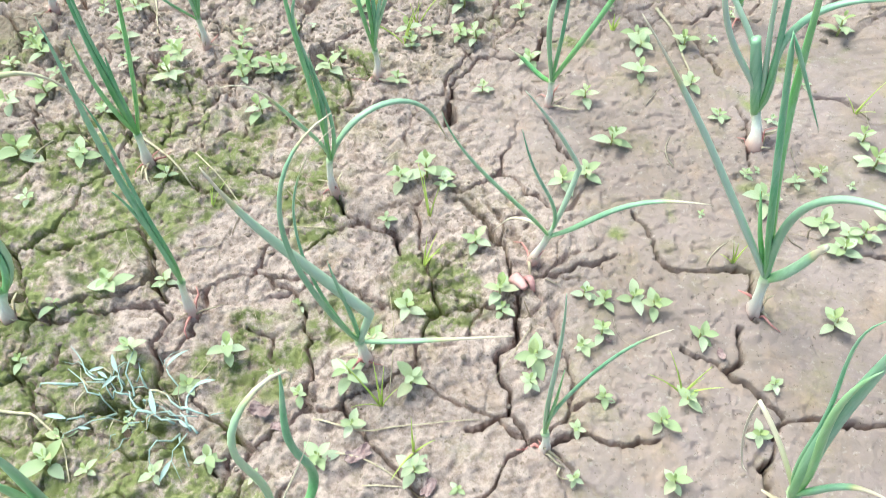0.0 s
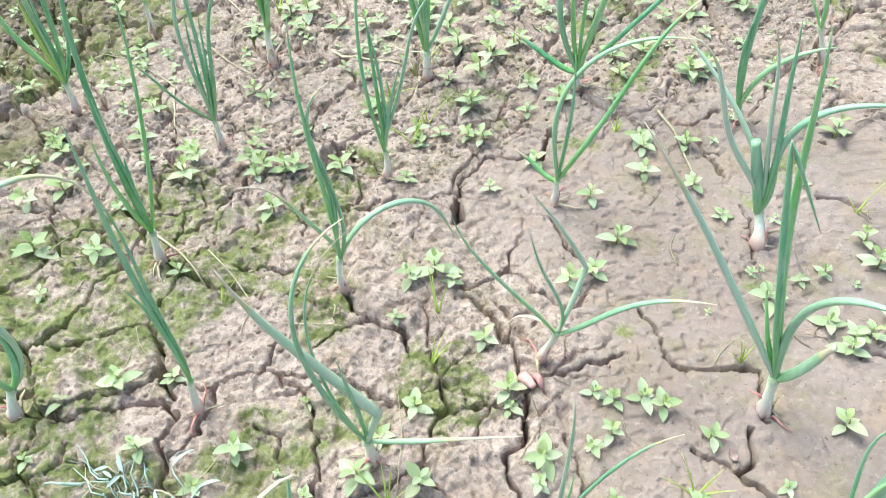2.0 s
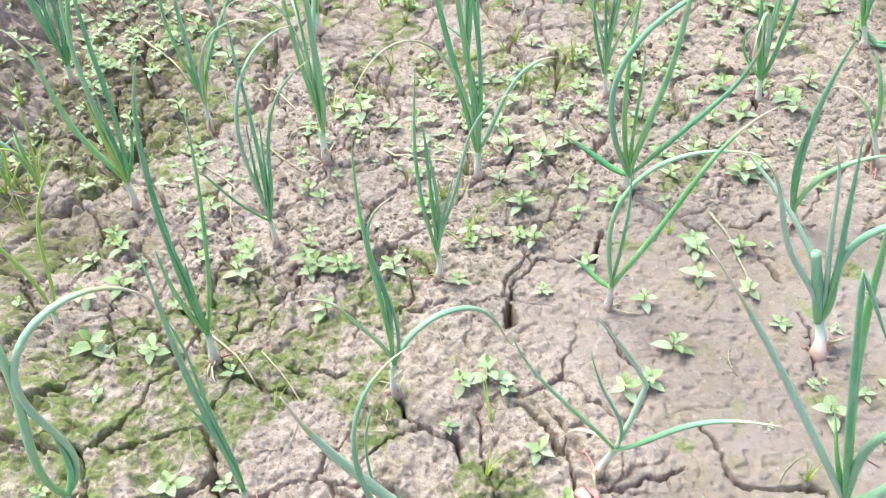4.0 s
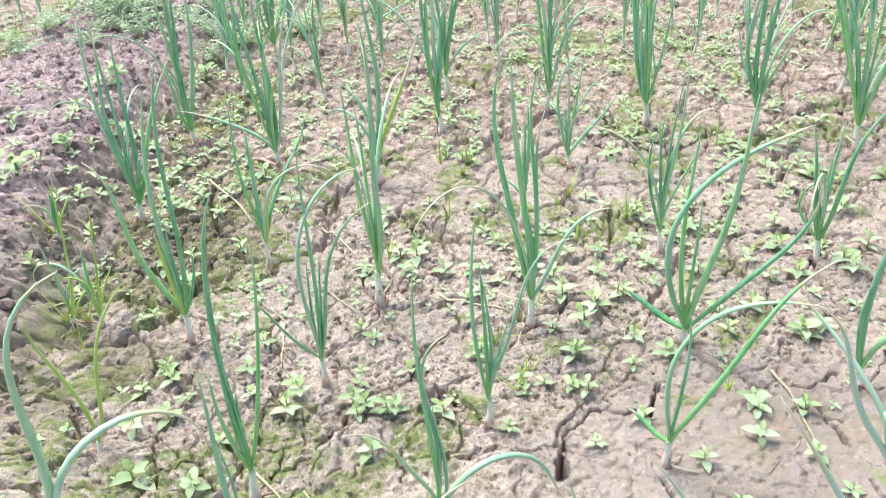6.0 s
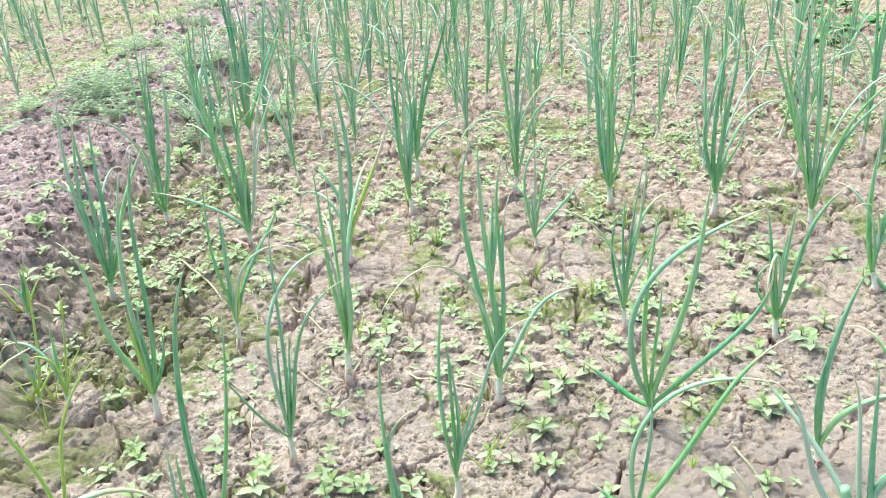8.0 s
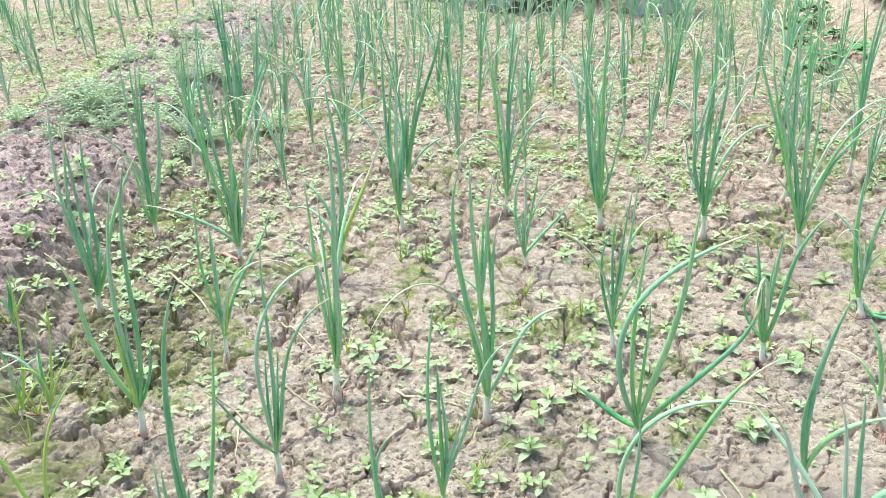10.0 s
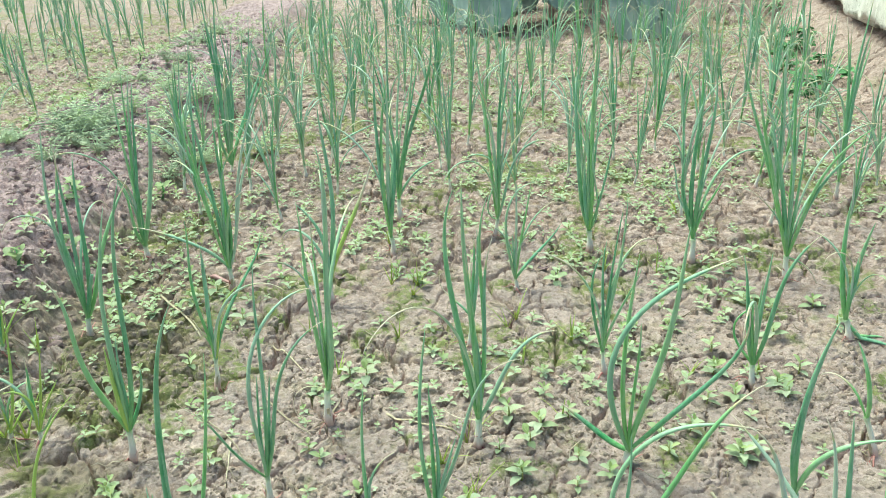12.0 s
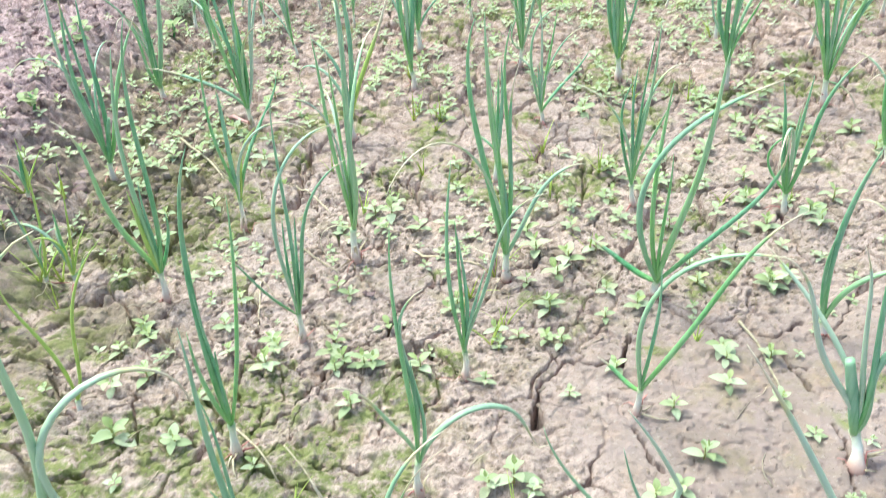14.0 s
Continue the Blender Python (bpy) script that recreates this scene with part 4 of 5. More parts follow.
def far_onions():
    rng = random.Random(11)
    spots = [(-1.69, 2.96), (-1.74, 3.35), (-1.97, 4.27), (-1.81, 4.04), (-1.74, 4.24), (-0.79, 3.16), (-0.62, 3.15), (-0.38, 3.46), (-0.06, 3.27),
             (0.11, 4.13), (0.19, 3.20), (0.45, 3.75), (0.64, 3.34), (0.61, 2.07), (0.88, 2.57), (0.88, 2.29), (0.98, 3.08), (1.07, 2.18), (1.35, 2.96),
             (1.52, 3.51), (1.01, 1.97), (0.77, 3.10), (0.78, 3.84), (0.81, 1.98), (-0.48, 2.49), (-0.48, 2.09)]
    taken = list(PLANTED)
    for tries in range(7000):
        zone = rng.random()
        if tries > 6000:
            x, y, gap = rng.uniform(-0.85, 1.0), rng.uniform(2.0, 3.0), 0.19
        elif zone < 0.55:
            x, y, gap = rng.uniform(-0.95, 1.75), rng.uniform(2.6, 4.75), 0.185
        elif zone < 0.7:
            x, y, gap = rng.uniform(1.0, 1.7), rng.uniform(1.9, 4.2), 0.19
        elif zone < 0.78:
            x, y, gap = rng.uniform(-0.9, 0.0), rng.uniform(4.4, 6.6), 0.21
        elif zone < 0.86:
            x, y, gap = rng.uniform(-5.6, -0.1), rng.uniform(6.6, 9.6), 0.30
        else:
            x, y, gap = rng.uniform(-4.2, -1.68), rng.uniform(2.6, 8.0), 0.23
        if x > 1.52 + 0.22 * (y - 3.4) or (tries <= 6000 and y < 3.0 and -0.95 < x < 1.0):
            continue
        if all(math.hypot(x - a, y - b) > gap for a, b in spots + taken):
            spots.append((x, y))
    models, verts, faces, values = [], [], [], {"dry": [], "along": [], "pale": [], "yellow": []}
    for n, (x, y) in enumerate(spots[:26] + sorted(spots[26:], key=lambda p: math.hypot(*p))):
        if n < 14:
            models.append(onion(x, y, (rng.uniform(-0.6, 0.6), rng.uniform(-0.6, 0.6), 4.5 + 100 * floor_at(x, y)), wild_leaves(rng), far=True))
            continue
        k = rng.uniform(0.78, 1.15)
        m = pose(x, y, floor_at(x, y), rng.uniform(-5, 5), rng.uniform(-5, 5), rng.uniform(0, 360)) @ Matrix.Diagonal((k, k, k, 1))
        if len(PLANTED) + n - 14 < 300:
            copy_thing(models[n % 14], m)
            continue
        for ob in models[n % 14].children:
            if ob.name.startswith("leaf"):
                first = len(verts)
                verts += [m @ v.co for v in ob.data.vertices]
                faces += [tuple(first + q for q in p.vertices) for p in ob.data.polygons]
                for key in values:
                    values[key] += [v.value for v in ob.data.attributes[key].data]
    tagged(new("distant_onions", mesh_of("distant_onions", verts, faces, LEAF, **values)), "dense rows of green onion leaves farther down the beds", "onions", kind="stuff")


far_onions()


# ---- seedling weeds ----
def blade(length, width, rise, sag, fold, steps=5):
    """An oval leaf along +x from the origin, folded along its midrib."""
    verts, faces = [], []
    for i in range(steps + 1):
        s = i / steps
        w = width * (math.sin(math.pi * s ** 0.8) ** 0.8 if 0 < s < 1 else 0.04)
        x, z = length * s * math.cos(rise), length * (s * math.sin(rise) - sag * s * s)
        verts += [(x, w / 2, z + fold * w), (x, 0, z), (x, -w / 2, z + fold * w)]
    for i in range(steps):
        a = 3 * i
        faces += [(a, a + 3, a + 4, a + 1), (a + 1, a + 4, a + 5, a + 2)]
    return verts, faces


FORMS = ((0.52, 16, 0.20), (0.48, 32, 0.28), (0.56, 6, 0.14), (0.46, 52, 0.30), (0.40, 70, 0.2))
YOUNG = (0.0, 0.25, 0.0, 0.8, 1.0)


def weed_blade(form):
    verts, faces = blade(1.0, FORMS[form][0], radians(FORMS[form][1]), FORMS[form][2], 0.2)
    return mesh_of("weed_leaf", verts, faces, WEED, young=[min(1.0, YOUNG[form] + 0.35 * max(0.0, 0.5 - v[0])) for v in verts])


WEED_BLADES = [weed_blade(form) for form in range(5)]


def weed_layout(rng):
    """(turn, size, height, form) of each leaf of one seedling."""
    out, turn = [], rng.uniform(0, 360)
    for tier in range(rng.choice((3, 4, 4, 4))):
        size, h = (0.95, 1.0, 0.75, 0.45)[tier] * rng.uniform(0.8, 1.1), (0.20, 0.42, 0.66, 0.84)[tier]
        for half in (0, 180):
            form = (rng.choice((0, 2)), rng.choice((0, 1)), rng.choice((1, 3)), 4)[tier]
            out.append((turn + half + rng.uniform(-18, 18), size * rng.uniform(0.8, 1.12), h, form))
        turn += 90 + rng.uniform(-22, 22)
    return out


def weed(x, y, size, rng):
    z = floor_at(x, y)
    thing = tagged(new("weed"), "pale green seedling weed with paired oval leaves in mud", "weed", "seedling weeds in the bed")
    thing.location = (x, y, z - 0.001)
    r = size / 100 * 1.15
    verts, faces = tube([(0, 0, -0.004), (0.03 * r, 0, 0.4 * r), (0, 0.03 * r, 0.75 * r)], [0.05 * r, 0.045 * r, 0.03 * r], 5)
    part("stem", mesh_of("weed_stem", verts, faces, WEED_STEM), thing)
    tilt = Euler((rng.uniform(-0.2, 0.2), rng.uniform(-0.2, 0.2), 0)).to_matrix().to_4x4()
    for turn, s, h, form in weed_layout(rng):
        ob = part("weed_leaf", WEED_BLADES[form], thing)
        ob.matrix_basis = tilt @ pose(0, 0, h * r, 0, 0, turn) @ Matrix.Diagonal((s * r, s * r, s * r, 1))
    return thing


WEED_SPOTS = []


def weed_patch(rows):
    for x, y, size in rows:
        WEED_SPOTS.append((x, y))
        weed(x, y, min(max(size, 0.9), 3.4) * (1.0 if y < 0.9 else 0.85), random.Random(len(WEED_SPOTS)))


weed_patch([(-0.20, 0.44, 2.5), (-0.24, 0.41, 1.7), (-0.36, 0.33, 2.5), (-0.32, 0.32, 1.2), (-0.21, 0.33, 1.9), (-0.07, 0.35, 1.7), (-0.07, 0.40, 2.5), (-0.01, 0.39, 2.3), (-0.01, 0.30, 2.2), (-0.10, 0.32, 2.0), (-0.01, 0.48, 2.0), (0.07, 0.56, 1.9), (0.09, 0.49, 2.2), (0.09, 0.47, 1.5), (0.12, 0.41, 2.3), (0.11, 0.38, 1.7), (0.18, 0.48, 1.6), (0.20, 0.47, 1.5), (0.23, 0.47, 1.9), (0.25, 0.46, 2.2), (0.19, 0.43, 1.8), (0.17, 0.42, 1.5), (0.29, 0.42, 2.0), (0.23, 0.33, 1.9), (0.26, 0.35, 1.5), (0.15, 0.33, 1.1), (0.18, 0.36, 1.3), (0.43, 0.42, 2.1)])
weed_patch([(0.23, 0.27, 1.8), (-0.34, 0.54, 2.2), (-0.40, 0.52, 1.7), (-0.30, 0.45, 1.9), (0.18, 0.64, 2.2), (0.21, 0.65, 2.1), (0.23, 0.78, 2.1), (0.25, 0.70, 2.3), (0.32, 0.89, 2.1), (0.31, 0.82, 2.2), (0.38, 0.87, 2.1), (0.10, 0.81, 1.5), (0.08, 0.92, 2.3), (0.01, 0.94, 2.5), (-0.09, 0.91, 2.4), (-0.22, 0.87, 2.0), (-0.32, 0.88, 2.9), (-0.31, 0.92, 2.4), (-0.18, 0.88, 2.8), (-0.19, 0.80, 2.3), (-0.38, 0.91, 2.1), (-0.51, 0.95, 2.6), (-0.49, 0.87, 2.4), (-0.53, 0.85, 2.4), (-0.50, 0.76, 3.3), (-0.45, 0.61, 2.2), (-0.53, 0.98, 2.3), (-0.41, 0.74, 2.4)])
weed_patch([(0.02, 0.67, 2.9), (-0.01, 0.66, 2.4), (0.04, 0.65, 1.7), (-0.03, 0.60, 1.1), (0.48, 0.62, 1.6), (0.46, 0.55, 2.1), (0.47, 0.51, 2.2), (0.50, 0.53, 2.1), (0.55, 0.63, 2.7), (0.55, 0.67, 2.2), (0.59, 0.87, 3.1), (0.40, 0.59, 2.5), (0.14, 0.28, 1.0), (0.32, 0.31, 1.5), (-0.28, 0.54, 1.6), (-0.13, 0.50, 1.4), (0.53, 0.54, 2.2), (0.48, 0.53, 1.8), (0.35, 0.36, 1.1), (-0.23, 0.94, 2.4), (-0.20, 0.93, 2.2), (-0.06, 1.00, 2.4), (-0.55, 0.93, 2.2), (-0.42, 0.45, 1.4), (0.03, 0.28, 0.9), (-0.30, 0.70, 1.6)])
weed_patch([(-0.53, 0.97, 2.3), (-0.40, 0.97, 2.7), (-0.39, 1.03, 2.8), (-0.32, 0.94, 2.7), (-0.15, 0.97, 3.4), (-0.10, 0.87, 2.4), (0.01, 0.91, 2.3), (0.09, 0.99, 3.3), (0.10, 0.91, 2.6), (0.18, 1.15, 2.9), (0.18, 1.03, 2.3), (0.17, 0.86, 1.8), (0.22, 0.99, 2.6), (0.37, 1.10, 3.2), (0.42, 1.18, 3.0), (0.31, 1.20, 2.8), (0.32, 1.09, 2.8), (0.08, 1.14, 3.8), (0.13, 1.11, 3.7), (0.06, 1.06, 2.2), (-0.17, 1.28, 3.7), (-0.22, 1.04, 2.2), (-0.23, 0.91, 2.8), (-0.17, 0.88, 2.6), (-0.39, 1.41, 2.9), (-0.51, 1.33, 2.9)])
weed_patch([(-0.98, 1.54, 5.4), (-1.15, 1.76, 4.0), (-1.03, 1.85, 3.1), (-0.89, 1.42, 4.3), (-0.76, 1.27, 3.0), (-0.83, 1.19, 4.5), (-0.76, 1.19, 2.6), (-0.64, 1.28, 2.9), (-0.52, 1.18, 2.7), (-0.21, 0.89, 2.3), (0.43, 1.04, 3.2), (0.46, 1.05, 3.2), (0.46, 1.28, 3.2), (0.56, 1.24, 3.9), (0.56, 1.19, 3.1), (0.32, 0.87, 2.3), (0.37, 0.79, 1.9), (-0.01, 0.84, 1.7), (0.04, 0.93, 2.1), (-0.54, 1.65, 3.6), (-0.45, 1.51, 2.9), (-0.59, 1.30, 2.4), (0.23, 1.71, 2.8), (0.19, 1.94, 3.4), (-0.15, 1.98, 3.8), (-0.08, 1.67, 3.8), (0.29, 1.97, 3.2)])
weed_patch([(-0.47, 1.48, 2.9), (-0.49, 1.83, 3.4), (-0.20, 1.28, 3.8), (-0.16, 1.48, 2.3), (0.07, 1.20, 2.8), (0.11, 1.08, 3.2), (0.09, 1.00, 2.5), (0.46, 1.28, 4.3), (0.47, 1.19, 3.5), (0.56, 1.24, 4.8), (0.61, 1.27, 4.5), (0.61, 1.40, 3.6), (0.43, 1.03, 3.2), (0.48, 1.36, 3.2), (0.75, 1.44, 3.7), (0.56, 1.68, 3.5), (0.53, 1.60, 2.8), (0.22, 1.67, 3.1), (0.15, 1.48, 2.8), (-0.10, 1.68, 3.9), (-0.14, 1.71, 2.6), (0.74, 1.53, 3.9), (0.32, 1.04, 2.4), (0.17, 0.97, 2.1), (-0.24, 1.06, 2.1), (-0.05, 1.02, 2.3)])


def scattered_weeds():
    """The countless smaller seedlings between the others, as one carpet."""
    rng = random.Random(23)
    verts, faces, young = [], [], []
    count = 0
    while count < 6800:
        x, y = rng.uniform(-3.6, 2.2), 0.3 + 5.6 * rng.random()
        if abs(x) > 0.7 * y + 0.25 or x > 1.6 + 0.22 * (y - 3.4):
            continue
        thick = float(vnoise(x, y, 0.30, 2)) * 0.6 + float(vnoise(x, y, 0.12, 1)) * 0.4 + (0.12 if x < -1.45 else 0.0)
        if rng.random() > float(step(0.32, 0.66, thick)) * (0.22 if y < 1.1 else 1.0) or any(abs(x - a) < 0.03 and abs(y - b) < 0.03 for a, b in WEED_SPOTS):
            continue
        if y < 2.6 and float(ridge_of(np.array([x]), np.array([y]))[0]) > 0.4 and rng.random() < 0.8:
            continue
        count += 1
        z = floor_at(x, y)
        r = rng.uniform(0.007, 0.019) if y < 1.2 else rng.uniform(0.012, 0.030)
        for turn, s, h, form in weed_layout(rng):
            w, rise, sag = FORMS[form]
            v, f = blade(s * r, w * s * r, radians(rise), sag, 0.18, 3 if y < 1.8 else 2)
            c, d, n = math.cos(radians(turn)), math.sin(radians(turn)), len(verts)
            verts += [(x + c * a - d * b, y + d * a + c * b, z + h * r + e) for a, b, e in v]
            young += [YOUNG[form]] * len(v)
            faces += [tuple(n + k for k in q) for q in f]
    tagged(new("small_weeds", mesh_of("small_weeds", verts, faces, WEED_FAR, young=young)), "carpet of small pale green seedlings between the onions", "weeds", kind="stuff")


scattered_weeds()


# ---- grass sprouts ----
def grass_tuft(x, y, tall, rng):
    z = floor_at(x, y)
    thing = tagged(new("grass_tuft"), "thin yellow-green grass sprout in the mud", "grass", "grass sprouts in the bed")
    thing.location = (x, y, z)
    for n in range(rng.randint(3, 6)):
        a, lean = rng.uniform(0, 6.28), rng.uniform(0.08, 0.7)
        h = tall * rng.uniform(0.5, 1.05)
        s = np.linspace(0, 1, 7)
        pts = np.stack([h * (lean * s + 0.35 * lean * s * s) * math.cos(a), h * (lean * s + 0.35 * lean * s * s) * math.sin(a), h * (s - 0.35 * lean * s * s) - 0.003], -1)
        verts, faces = tube(pts, (0.0017 if y < 0.9 else 0.0025) * (1 - 0.85 * s), 5, 0.3, (-math.sin(a), math.cos(a), 0))
        part("blade", mesh_of("blade", verts, faces, GRASS), thing)
    return thing


def grass_patch(rows):
    for x, y, size in rows:
        grass_tuft(x, y, min(size / 100, 0.12) * 0.85, random.Random(round(1000 * x + 77 * y)))


grass_patch([(0.26, 0.36, 6.5), (0.01, 0.54, 5.7), (-0.04, 0.37, 8.7), (-0.24, 0.65, 4.9), (0.02, 0.61, 8.0), (0.56, 0.72, 5.6), (0.35, 0.51, 4.6), (0.29, 0.91, 3.3), (-0.01, 0.32, 6.2), (0.00, 0.92, 9.0)])
grass_patch([(-0.72, 1.12, 15.8), (-0.80, 1.35, 13.1), (-0.22, 1.28, 6.2), (-0.12, 1.44, 10.1), (0.01, 1.10, 11.0), (0.02, 0.97, 9.3), (0.22, 1.40, 6.6), (-0.09, 1.67, 8.8), (0.10, 1.47, 9.1), (-0.85, 1.31, 14.3)])
grass_patch([(-0.14, 1.71, 9.2), (0.12, 1.33, 7.5), (0.03, 1.29, 6.3), (0.18, 1.33, 6.5), (0.54, 1.28, 5.5), (0.42, 1.28, 6.5)])
grass_patch([(-0.10, 1.62, 10.0), (-0.15, 1.68, 9.0), (0.17, 1.15, 7.0), (0.46, 1.72, 9.0), (0.60, 2.09, 12.0), (0.12, 1.50, 8.5), (-0.17, 1.91, 10.0), (0.34, 1.73, 9.0), (-0.75, 1.11, 14.0), (-0.70, 1.05, 12.0), (-0.03, 1.04, 9.0), (-0.30, 1.45, 8.0)])


# ---- straws and withered stems lying about ----
def lying(name, label, line, radius, mat, lift=0.002, category="straw"):
    pts = []
    for (x0, y0), (x1, y1) in zip(line[:-1], line[1:]):
        for k in range(6):
            pts.append((x0 + (x1 - x0) * k / 6, y0 + (y1 - y0) * k / 6))
    pts.append(line[-1])
    p = np.array([(x, y, 0.0) for x, y in pts])
    for _ in range(2):
        p[1:-1] = (p[:-2] + 2 * p[1:-1] + p[2:]) / 4
    low = floors(p[:, 0], p[:, 1])
    for _ in range(3):
        low[1:-1] = np.maximum(low[1:-1], (low[:-2] + low[2:]) / 2)
    p[:, 2] = low + radius + lift * 0.3
    origin = p[0].copy()
    verts, faces = tube(p - origin, radius * np.linspace(1.0, 0.5, len(p)), 6, 0.6)
    ob = tagged(new(name, mesh_of(name, verts, faces, mat)), label, category)
    ob.location = origin
    return ob


lying("straw", "pale dry straw lying on the mud", [(-0.108, 0.361), (-0.060, 0.345), (-0.016, 0.348), (0.057, 0.350)], 0.0012, STRAW)
lying("straw", "pale dry straw lying on the mud", [(-0.267, 0.732), (-0.226, 0.680), (-0.202, 0.642)], 0.0011, STRAW)
lying("straw", "pale dry straw lying on the mud", [(-0.032, 0.383), (-0.024, 0.448), (-0.029, 0.505)], 0.0006, STRAW)
lying("straw", "pale dry straw lying on the mud", [(-0.086, 0.601), (-0.140, 0.606), (-0.173, 0.613)], 0.0007, STRAW)
lying("straw", "pale dry straw lying on the mud", [(0.119, 0.445), (0.092, 0.411), (0.072, 0.387)], 0.0006, STRAW)
lying("straw", "pale dry straw lying on the mud", [(-0.258, 0.401), (-0.225, 0.424), (-0.205, 0.463)], 0.0009, STRAW)
lying("straw", "pale dry straw lying on the mud", [(-0.430, 0.396), (-0.394, 0.390), (-0.352, 0.354), (-0.338, 0.313)], 0.0017, STRAW)
lying("straw", "pale dry straw lying on the mud", [(0.127, 0.293), (0.123, 0.285), (0.133, 0.281)], 0.0014, STRAW)
lying("straw", "pale dry straw lying on the mud", [(-0.345, 0.773), (-0.303, 0.734), (-0.268, 0.684)], 0.0020, STRAW)
lying("straw", "pale dry straw lying on the mud", [(-0.060, 0.291), (-0.018, 0.288), (0.003, 0.275)], 0.0008, STRAW)
lying("straw", "pale dry straw lying on the mud", [(-0.104, 0.328), (-0.060, 0.319), (-0.007, 0.282)], 0.0011, STRAW)
lying("straw", "pale dry straw lying on the mud", [(-0.350, 1.228), (-0.297, 1.156), (-0.242, 1.105)], 0.0020, STRAW)
lying("straw", "pale dry straw lying on the mud", [(0.360, 0.951), (0.373, 0.892), (0.375, 0.809)], 0.0026, STRAW)
lying("straw", "pale dry straw lying on the mud", [(-0.684, 1.662), (-0.565, 1.518), (-0.520, 1.443)], 0.0033, STRAW)
lying("straw", "pale dry straw lying on the mud", [(-0.441, 1.161), (-0.384, 1.110), (-0.342, 1.048)], 0.0015, STRAW)
lying("straw", "pale dry straw lying on the mud", [(-0.125, 1.166), (-0.076, 1.139), (-0.011, 1.113)], 0.0024, STRAW)
lying("straw", "pale dry straw lying on the mud", [(-0.782, 1.123), (-0.752, 1.190), (-0.716, 1.243)], 0.0027, STRAW)
lying("straw", "pale dry straw lying on the mud", [(-0.368, 1.079), (-0.359, 1.020), (-0.354, 0.979)], 0.0014, STRAW)
lying("straw", "pale dry straw lying on the mud", [(0.005, 1.038), (0.025, 1.096), (0.046, 1.159)], 0.0013, STRAW)
lying("onion_husk", "pink onion bulb husk lying beside a plant", [(-0.570, 1.716), (-0.516, 1.683)], 0.0082, HUSK, category="onion husk")
lying("straw", "pale dry straw lying on the mud", [(-0.369, 1.407), (-0.342, 1.384), (-0.284, 1.299)], 0.0023, STRAW)
lying("straw", "pale dry straw lying on the mud", [(-0.224, 2.261), (-0.136, 2.161)], 0.0033, STRAW)
lying("straw", "pale dry straw lying on the mud", [(0.536, 2.536), (0.570, 2.362)], 0.0028, STRAW)


lying("onion_husk", "red onion husk lying open beside its plant", [(0.108, 0.507), (0.118, 0.490)], 0.0085, HUSK, category="onion husk")
lying("onion_husk", "red onion husk lying open beside its plant", [(0.121, 0.512), (0.128, 0.494)], 0.0060, HUSK, category="onion husk")


def crumpled_leaf(x, y, size, rng):
    """A dead purple-brown leaf, curled and ragged, lying on the mud."""
    verts, faces, n = [], [], 7
    for i in range(n):
        for j in range(n):
            u, v = 2 * i / (n - 1) - 1, 2 * j / (n - 1) - 1
            k = math.sqrt(max(0.15, 1 - 0.5 * v * v)) * rng.uniform(0.75, 1.1)
            verts.append((size * u * k, 0.7 * size * v * k, size * (0.28 * u * u + rng.uniform(0.0, 0.22)) + 0.002))
    for i in range(n - 1):
        for j in range(n - 1):
            a = i * n + j
            faces.append((a, a + n, a + n + 1, a + 1))
    ob = tagged(new("dead_leaf", mesh_of("dead_leaf", verts, faces, DEAD, False)), "crumpled purple-brown dead leaf on the mud", "dead leaf", "dead leaves on the mud")
    ob.matrix_world = pose(x, y, floor_at(x, y), 0, 0, rng.uniform(0, 360))
    mod = ob.modifiers.new("thickness", "SOLIDIFY")
    mod.thickness = 0.0008


crumpled_leaf(-0.063, 0.322, 0.0135, random.Random(1))
crumpled_leaf(-0.160, 0.371, 0.0124, random.Random(2))
crumpled_leaf(-0.142, 0.355, 0.0082, random.Random(3))
crumpled_leaf(0.308, 0.399, 0.0069, random.Random(4))
crumpled_leaf(0.003, 0.284, 0.0101, random.Random(5))
crumpled_leaf(0.197, 0.425, 0.0042, random.Random(6))
crumpled_leaf(0.200, 1.738, 0.0146, random.Random(7))
crumpled_leaf(-0.188, 1.044, 0.0113, random.Random(8))
crumpled_leaf(-0.470, 1.214, 0.0130, random.Random(9))
crumpled_leaf(-0.273, 1.718, 0.0130, random.Random(10))


def dry_litter():
    """Short bits of dead stem and leaf strewn over the middle of the bed."""
    rng = random.Random(41)
    verts, faces = [], []
    for n in range(2400):
        y = 0.45 + 4.2 * rng.random() ** 1.1
        x = rng.uniform(-0.5 * y - 0.35, 0.45 * y + 0.35)
        if y < 1.0 and rng.random() < 0.75:
            continue
        a, long = rng.uniform(0, 6.28), rng.uniform(0.012, 0.055)
        bend = rng.uniform(-0.9, 0.9)
        s = np.linspace(0, 1, 5)
        px, py = x + long * s * np.cos(a + bend * s), y + long * s * np.sin(a + bend * s)
        pz = floors(px, py) + 0.0015 + rng.choice((0, 0, 0.012)) * s * s
        v, f = tube(np.stack([px, py, pz], -1), rng.uniform(0.0003, 0.0010) * (0.6 + 0.65 * y) * (1.1 - 0.6 * s), 4, 0.6)
        faces += [tuple(len(verts) + k for k in q) for q in f]
        verts += v
    tagged(new("dry_litter", mesh_of("dry_litter", verts, faces, LITTER)), "short bits of dry straw strewn over the mud", "litter", kind="stuff")


dry_litter()


